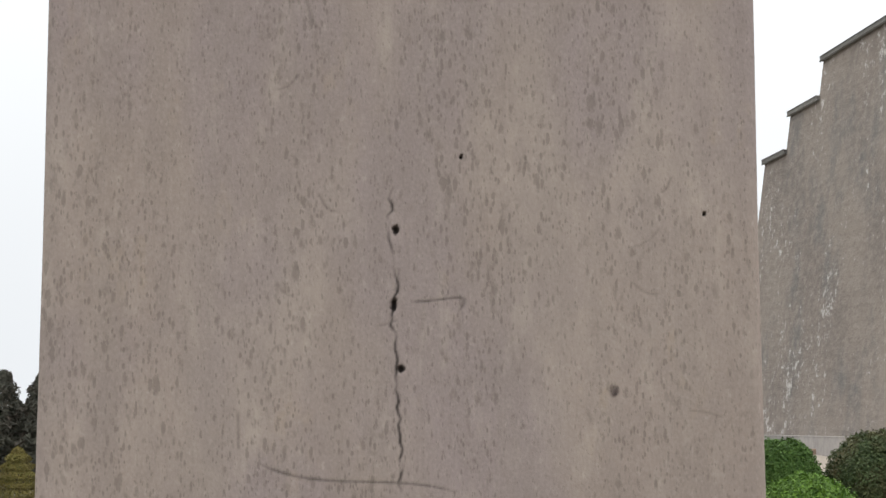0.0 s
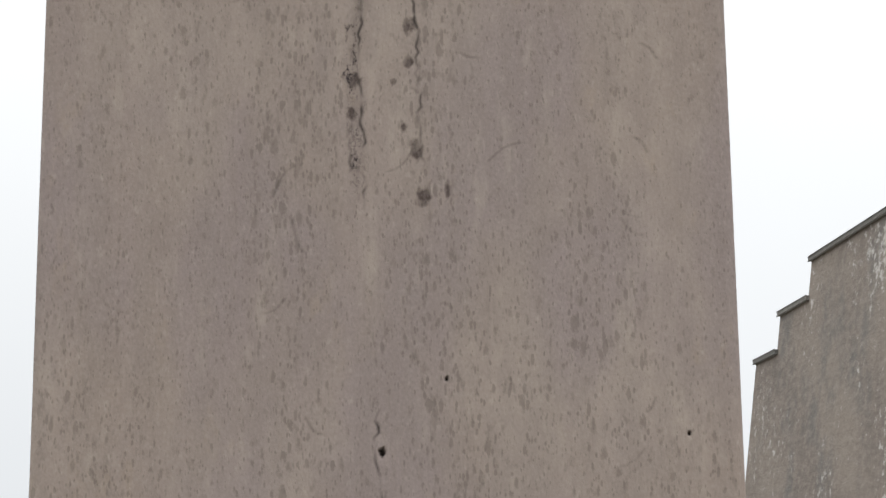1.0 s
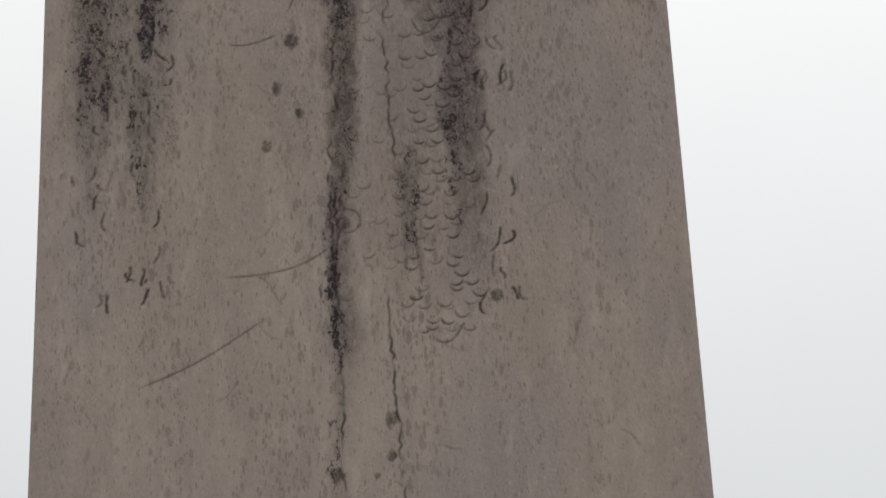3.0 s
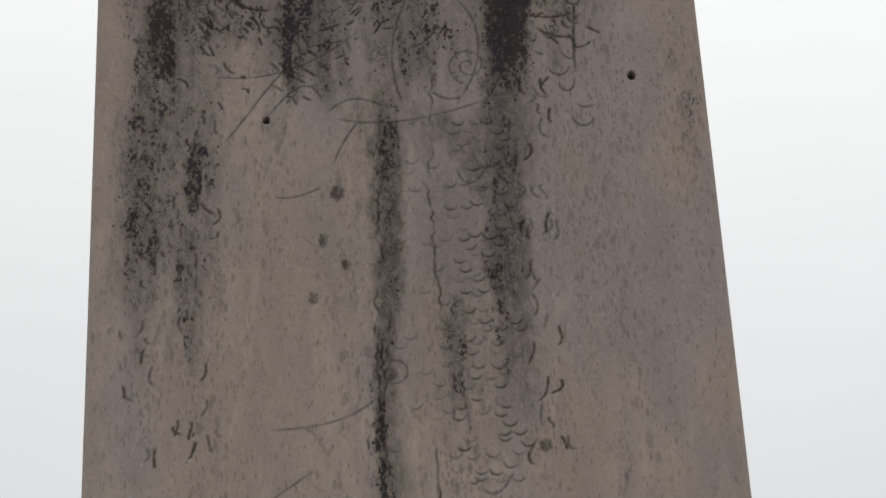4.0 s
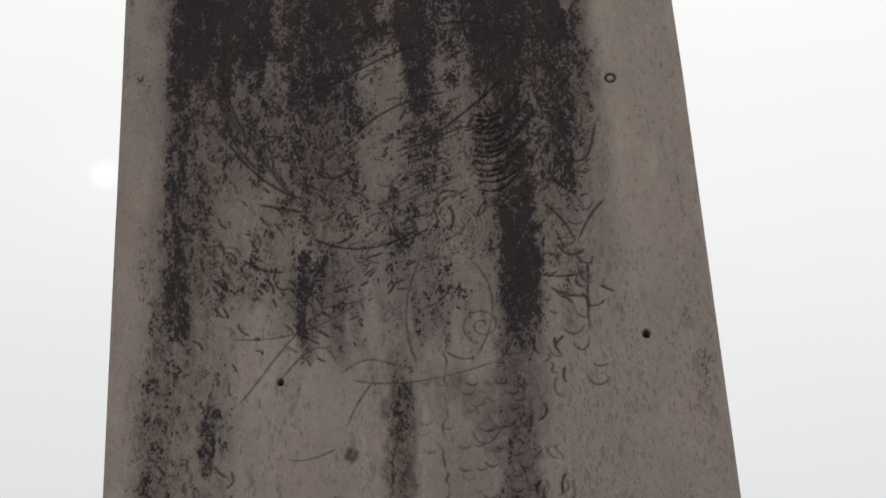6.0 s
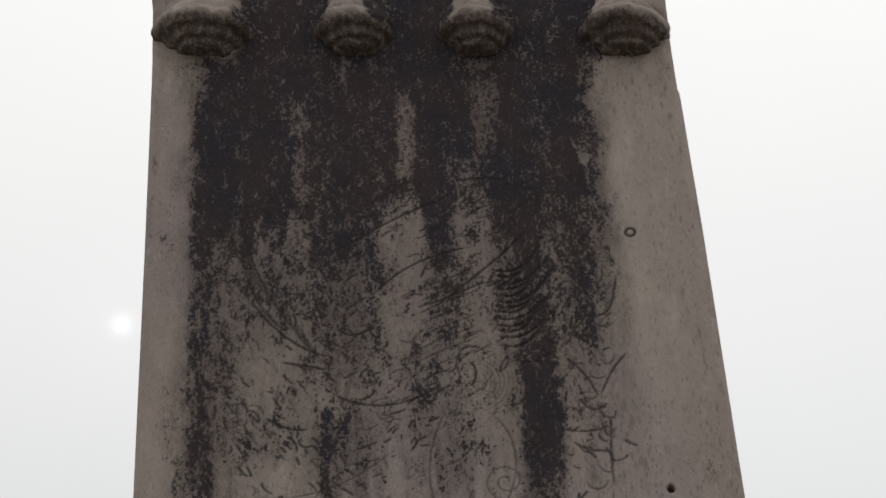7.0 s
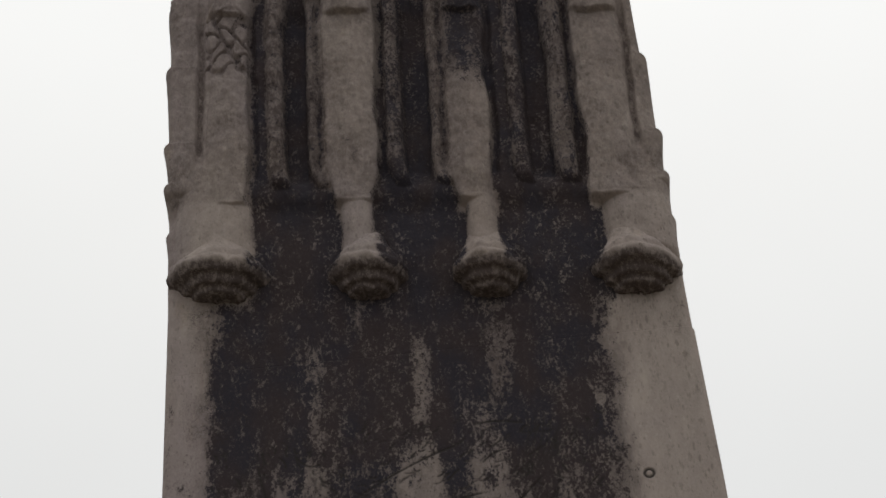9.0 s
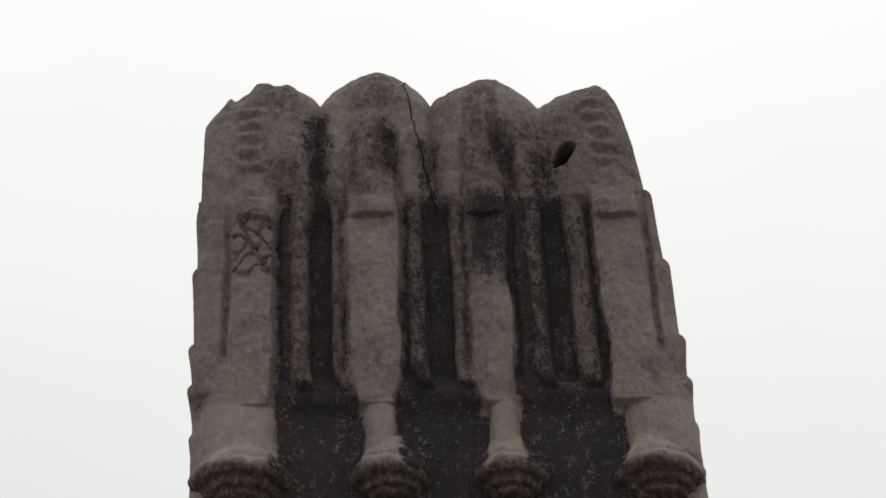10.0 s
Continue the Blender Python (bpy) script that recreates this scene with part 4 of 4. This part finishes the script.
def build_ground():
    xs = np.concatenate([[-2500, -700, -200, -60], np.linspace(-20, 40, 61), [80, 250, 800, 2500]])
    ys = np.concatenate([[-2500, -600, -150, -40], np.linspace(-10, 60, 71), [90, 160, 400, 1000, 2800]])
    gx, gy = np.meshgrid(xs, ys, indexing="ij")
    near = (np.abs(gx) < 60) & (np.abs(gy) < 90)
    gz = ground_height(gx, gy) + 0.02 * value_noise(gx, gy, 3.0, 5, 1, 3) * near - 0.02
    idx = np.arange(gx.size).reshape(gx.shape)
    faces = np.stack([idx[:-1, :-1], idx[1:, :-1], idx[1:, 1:], idx[:-1, 1:]], -1).reshape(-1, 4)
    mesh = bpy.data.meshes.new("ground")
    mesh.from_pydata(np.stack([gx, gy, gz], -1).reshape(-1, 3).tolist(), [], faces.tolist())
    tagged(part("ground", mesh, EARTH), "dusty beige ground rising gently to the tower", "ground", kind="structure")


build_ground()


# ---------------------------------------------------------------- stepped tower
WALL_FOOT = Vector((7.72, 40.7, 1.2))               # a point at the foot of the tower's face
WALL_ALONG = Vector((-0.0995, 0.995, 0))            # away from the viewer
WALL_IN = Vector((0.995, 0.0995, 0))                # into the tower


def on_wall(u, v, z):
    return WALL_FOOT + WALL_ALONG * u + WALL_IN * v + Vector((0, 0, z - WALL_FOOT.z))


def tower_body():
    """The battered body with its stepped outline, in one piece."""
    outline = [(TOWER_STEPS[0][0], 1.0), (TOWER_STEPS[-1][1] + 0.13 * (TOWER_STEPS[-1][2] - 1.0), 1.0)]
    for n in range(len(TOWER_STEPS) - 1, -1, -1):
        u0, u1, z1 = TOWER_STEPS[n]
        outline.append((u1, z1))
        if n:
            below = TOWER_STEPS[n - 1][1] + 0.13 * (TOWER_STEPS[n - 1][2] - z1)
            outline.append((below, z1))
    outline.append((TOWER_STEPS[0][0], TOWER_STEPS[0][2]))
    bm = bmesh.new()
    near = [bm.verts.new(on_wall(u, 0.10 * (z - 1.0), z)) for u, z in outline]
    far = [bm.verts.new(on_wall(u, 9 - 0.10 * (z - 1.0), z)) for u, z in outline]
    bm.faces.new(near)
    bm.faces.new(far[::-1])
    for k in range(len(near)):
        m = (k + 1) % len(near)
        bm.faces.new((near[k], far[k], far[m], near[m]))
    bmesh.ops.recalc_face_normals(bm, faces=bm.faces)
    return bm


def coping_slab(u0, u1, z1):
    inset = 0.10 * (z1 - 1.0)
    bm = bmesh.new()
    block(bm, 0, 1, 0, 1, 0, 1)
    for v in bm.verts:
        v.co = on_wall(u0 + v.co.x * (u1 + 0.04 - u0), inset - 0.07 + v.co.y * (9.14 - 2 * inset), z1 - 0.02 + v.co.z * 0.10)
    bmesh.ops.bevel(bm, geom=list(bm.edges), offset=0.02, segments=2, profile=0.5, affect="EDGES")
    return bm


def build_tower():
    tower = tagged(new("stepped_tower"), "stepped grey-brown masonry tower with sloping walls and flat coping", "tower")
    part("wall", tower_body(), TOWER, tower)
    for n, (u0, u1, z1) in enumerate(TOWER_STEPS):
        part("coping", coping_slab(u0, u1, z1), COPING, tower, "grey stone coping slab")
    rng = random.Random(8)
    u = -16.0
    while u < 9.5:
        w = rng.uniform(1.0, 1.5)
        bm = bmesh.new()
        block(bm, 0, 1, 0, 1, 0, 1)
        for v in bm.verts:
            v.co = on_wall(u + v.co.x * (w - 0.015), -0.30 + v.co.y * 0.6, 0.95 + v.co.z * PLINTH)
        bmesh.ops.bevel(bm, geom=list(bm.edges), offset=0.012, segments=1, affect="EDGES")
        part("stone_slab", bm, SLAB, tower)
        u += w


build_tower()


# ---------------------------------------------------------------- plants
def leaves(points, normals, size, rng, slim=0.5):
    """Small bent leaves at the points, as one mesh."""
    n = len(points)
    nrm = normals + rng.normal(0, 0.55, (n, 3))
    nrm /= np.linalg.norm(nrm, axis=1)[:, None]
    side = np.cross(nrm, rng.normal(0, 1, (n, 3)))
    side /= np.linalg.norm(side, axis=1)[:, None] + 1e-9
    tip = np.cross(side, nrm)
    s = (size * rng.uniform(0.6, 1.3, n))[:, None]
    co = np.stack([points - tip * s * 0.5, points + side * s * slim * 0.5 + nrm * s * 0.1, points + tip * s * 0.6, points - side * s * slim * 0.5 + nrm * s * 0.1], 1).reshape(-1, 3)
    mesh = bpy.data.meshes.new("crown")
    mesh.from_pydata(co.tolist(), [], np.arange(4 * n).reshape(n, 4).tolist())
    return mesh


def stem(height, r0, r1, limbs, rng):
    bm = bmesh.new()
    def tube(a, b, ra, rb, sides=7):
        axis = (Vector(b) - Vector(a)).normalized()
        q = axis.to_track_quat("Z", "Y")
        loops = []
        for c, r in ((a, ra), (b, rb)):
            loops.append([bm.verts.new(Vector(c) + q @ Vector((r * math.cos(k * 2 * math.pi / sides), r * math.sin(k * 2 * math.pi / sides), 0))) for k in range(sides)])
        for k in range(sides):
            bm.faces.new((loops[0][k], loops[0][(k + 1) % sides], loops[1][(k + 1) % sides], loops[1][k]))
        bm.faces.new(loops[1])
    tube((0, 0, -0.1), (0, 0, height * 0.5), r0, (r0 + r1) / 2)
    tube((0, 0, height * 0.5), (0, 0, height), (r0 + r1) / 2, r1)
    for z, reach, rise in limbs:
        a = rng.uniform(0, 2 * math.pi)
        tube((0, 0, z), (reach * math.cos(a), reach * math.sin(a), z + rise), r0 * 0.4, r1 * 0.5, 5)
    return bm


def clipped_bush(x, y, radius, height, material, label, seed, leaf_size=0.034, count=38000):
    rng = np.random.RandomState(seed)
    base = tagged(new("clipped_bush"), label, "bush", group="clipped bushes beside the path")
    z = float(ground_height(np.array(x), np.array(y))) - 0.03
    base.location = (x, y, z)
    part("trunk", stem(height * 0.6, 0.05, 0.02, [(height * 0.2, radius * 0.5, height * 0.25)] * 5, rng), BARK, base)
    d = rng.normal(0, 1, (count, 3))
    d /= np.linalg.norm(d, axis=1)[:, None]
    d[:, 2] = np.where(d[:, 2] < -0.7, -d[:, 2], d[:, 2])
    lump = 1 + 0.10 * value_noise(d[:, 0] * 2 + d[:, 1], d[:, 2] * 2 - d[:, 1], 0.55, seed, 1, 3)
    depth = 1.03 + 0.03 * rng.normal(0, 1, count) - 0.5 * rng.uniform(0, 1, count) ** 2
    p = d * (lump * depth)[:, None] * np.array([radius, radius, height * 0.52]) + np.array([0, 0, height * 0.5])
    part("crown", leaves(p, d, leaf_size, rng, 0.6), material, base)


def conifer(x, y, height, radius, material, label, seed, count, leaf_size, group, full=0.8):
    rng = np.random.RandomState(seed)
    base = tagged(new("conifer"), label, "tree", group=group)
    base.location = (x, y, float(ground_height(np.array(x), np.array(y))) - 0.03)
    limbs = [(height * k / 14, radius * (1 - k / 15), height * 0.06) for k in range(2, 13)]
    part("trunk", stem(height * 0.94, radius * 0.10, 0.01, limbs, rng), BARK, base)
    t = rng.uniform(0.0, 1.0, count) ** 1.25
    tier = 0.72 + 0.28 * np.abs(np.sin(t * 19 + rng.uniform(0, 6)))
    a = rng.uniform(0, 2 * math.pi, count)
    sway = 1 + 0.32 * value_noise(np.cos(a) * 1.5, t * 5 + np.sin(a), 0.5, seed, 1, 3)
    r = radius * (1 - t) ** full * tier * sway * (1 - 0.55 * rng.uniform(0, 1, count) ** 2)
    p = np.stack([r * np.cos(a), r * np.sin(a), height * (0.04 + 0.96 * t)], 1)
    nrm = np.stack([np.cos(a), np.sin(a), np.full(count, 0.7)], 1)
    part("crown", leaves(p, nrm, leaf_size, rng, 0.35), material, base)


clipped_bush(4.02, 19.7, 0.45, 1.07, BOX_MID, "round clipped bush with fresh green leaves", 11)
clipped_bush(5.13, 19.9, 0.57, 1.14, BOX_DARK, "round clipped bush, dark green with brownish top", 12)
clipped_bush(2.90, 11.7, 0.47, 1.12, BOX_LIGHT, "low round clipped bush with bright green leaves", 13, 0.026, 38000)

rows_of_trees = random.Random(4)
for k in range(16):
    x = -15.9 + k * 0.40
    h = 2.75 + 0.25 * math.sin(k * 2.3) + rows_of_trees.uniform(-0.15, 0.25) - 0.45 * (k < 9) - 0.05 * (k > 10)
    conifer(x, 53 + rows_of_trees.uniform(0, 6), h, 0.85, DARK, "dark green conifer in a distant dense row", 30 + k, 5600, 0.16, "distant dark conifers", 0.42)
for x, y, h, r, k in ((-8.98, 40.0, 1.20, 0.66, 41), (-8.32, 40.6, 0.98, 0.55, 42), (-9.75, 39.5, 1.02, 0.66, 43)):
    conifer(x, y, h, r, GOLD, "small golden-green conifer with dense pointed crown", k, 9000, 0.06, "small golden conifers", 0.6)


# ---------------------------------------------------------------- pavement by the tower
def build_pavement():
    bm = bmesh.new()
    rows = []
    for k in range(9):
        y = 24 + k * 1.74
        rows.append([bm.verts.new((x, y, float(ground_height(np.array(x), np.array(y))) + 0.03)) for x in (2.5, 5.0, 8.3)])
    for a, b in zip(rows, rows[1:]):
        for i in range(2):
            bm.faces.new((a[i], a[i + 1], b[i + 1], b[i]))
    tagged(part("pavement", bm, PAVING), "pale beige paved path leading to the tower", "pavement", kind="structure")
    bm = bmesh.new()
    block(bm, 2.4, 8.35, 38.0, 38.2, 0.85, 1.16, 0.02)
    tagged(part("kerb", bm, KERB), "low pinkish stone kerb before the tower", "kerb", kind="structure")


build_pavement()


def build_post():
    bm = bmesh.new()
    block(bm, -0.06, 0.06, -0.06, 0.06, 0.0, 0.62, 0.012)
    post = tagged(part("marker_post", bm, SLAB), "short white stone marker post beside the tower", "post")
    post.location = (8.92, 36.5, float(ground_height(np.array(8.92), np.array(36.5))) - 0.02)
    cap = bmesh.new()
    bmesh.ops.create_cone(cap, cap_ends=True, segments=12, radius1=0.05, radius2=0.012, depth=0.10)
    for v in cap.verts:
        v.co.z += 0.67
    part("finial", cap, COPING, post, "dark metal finial")


build_post()
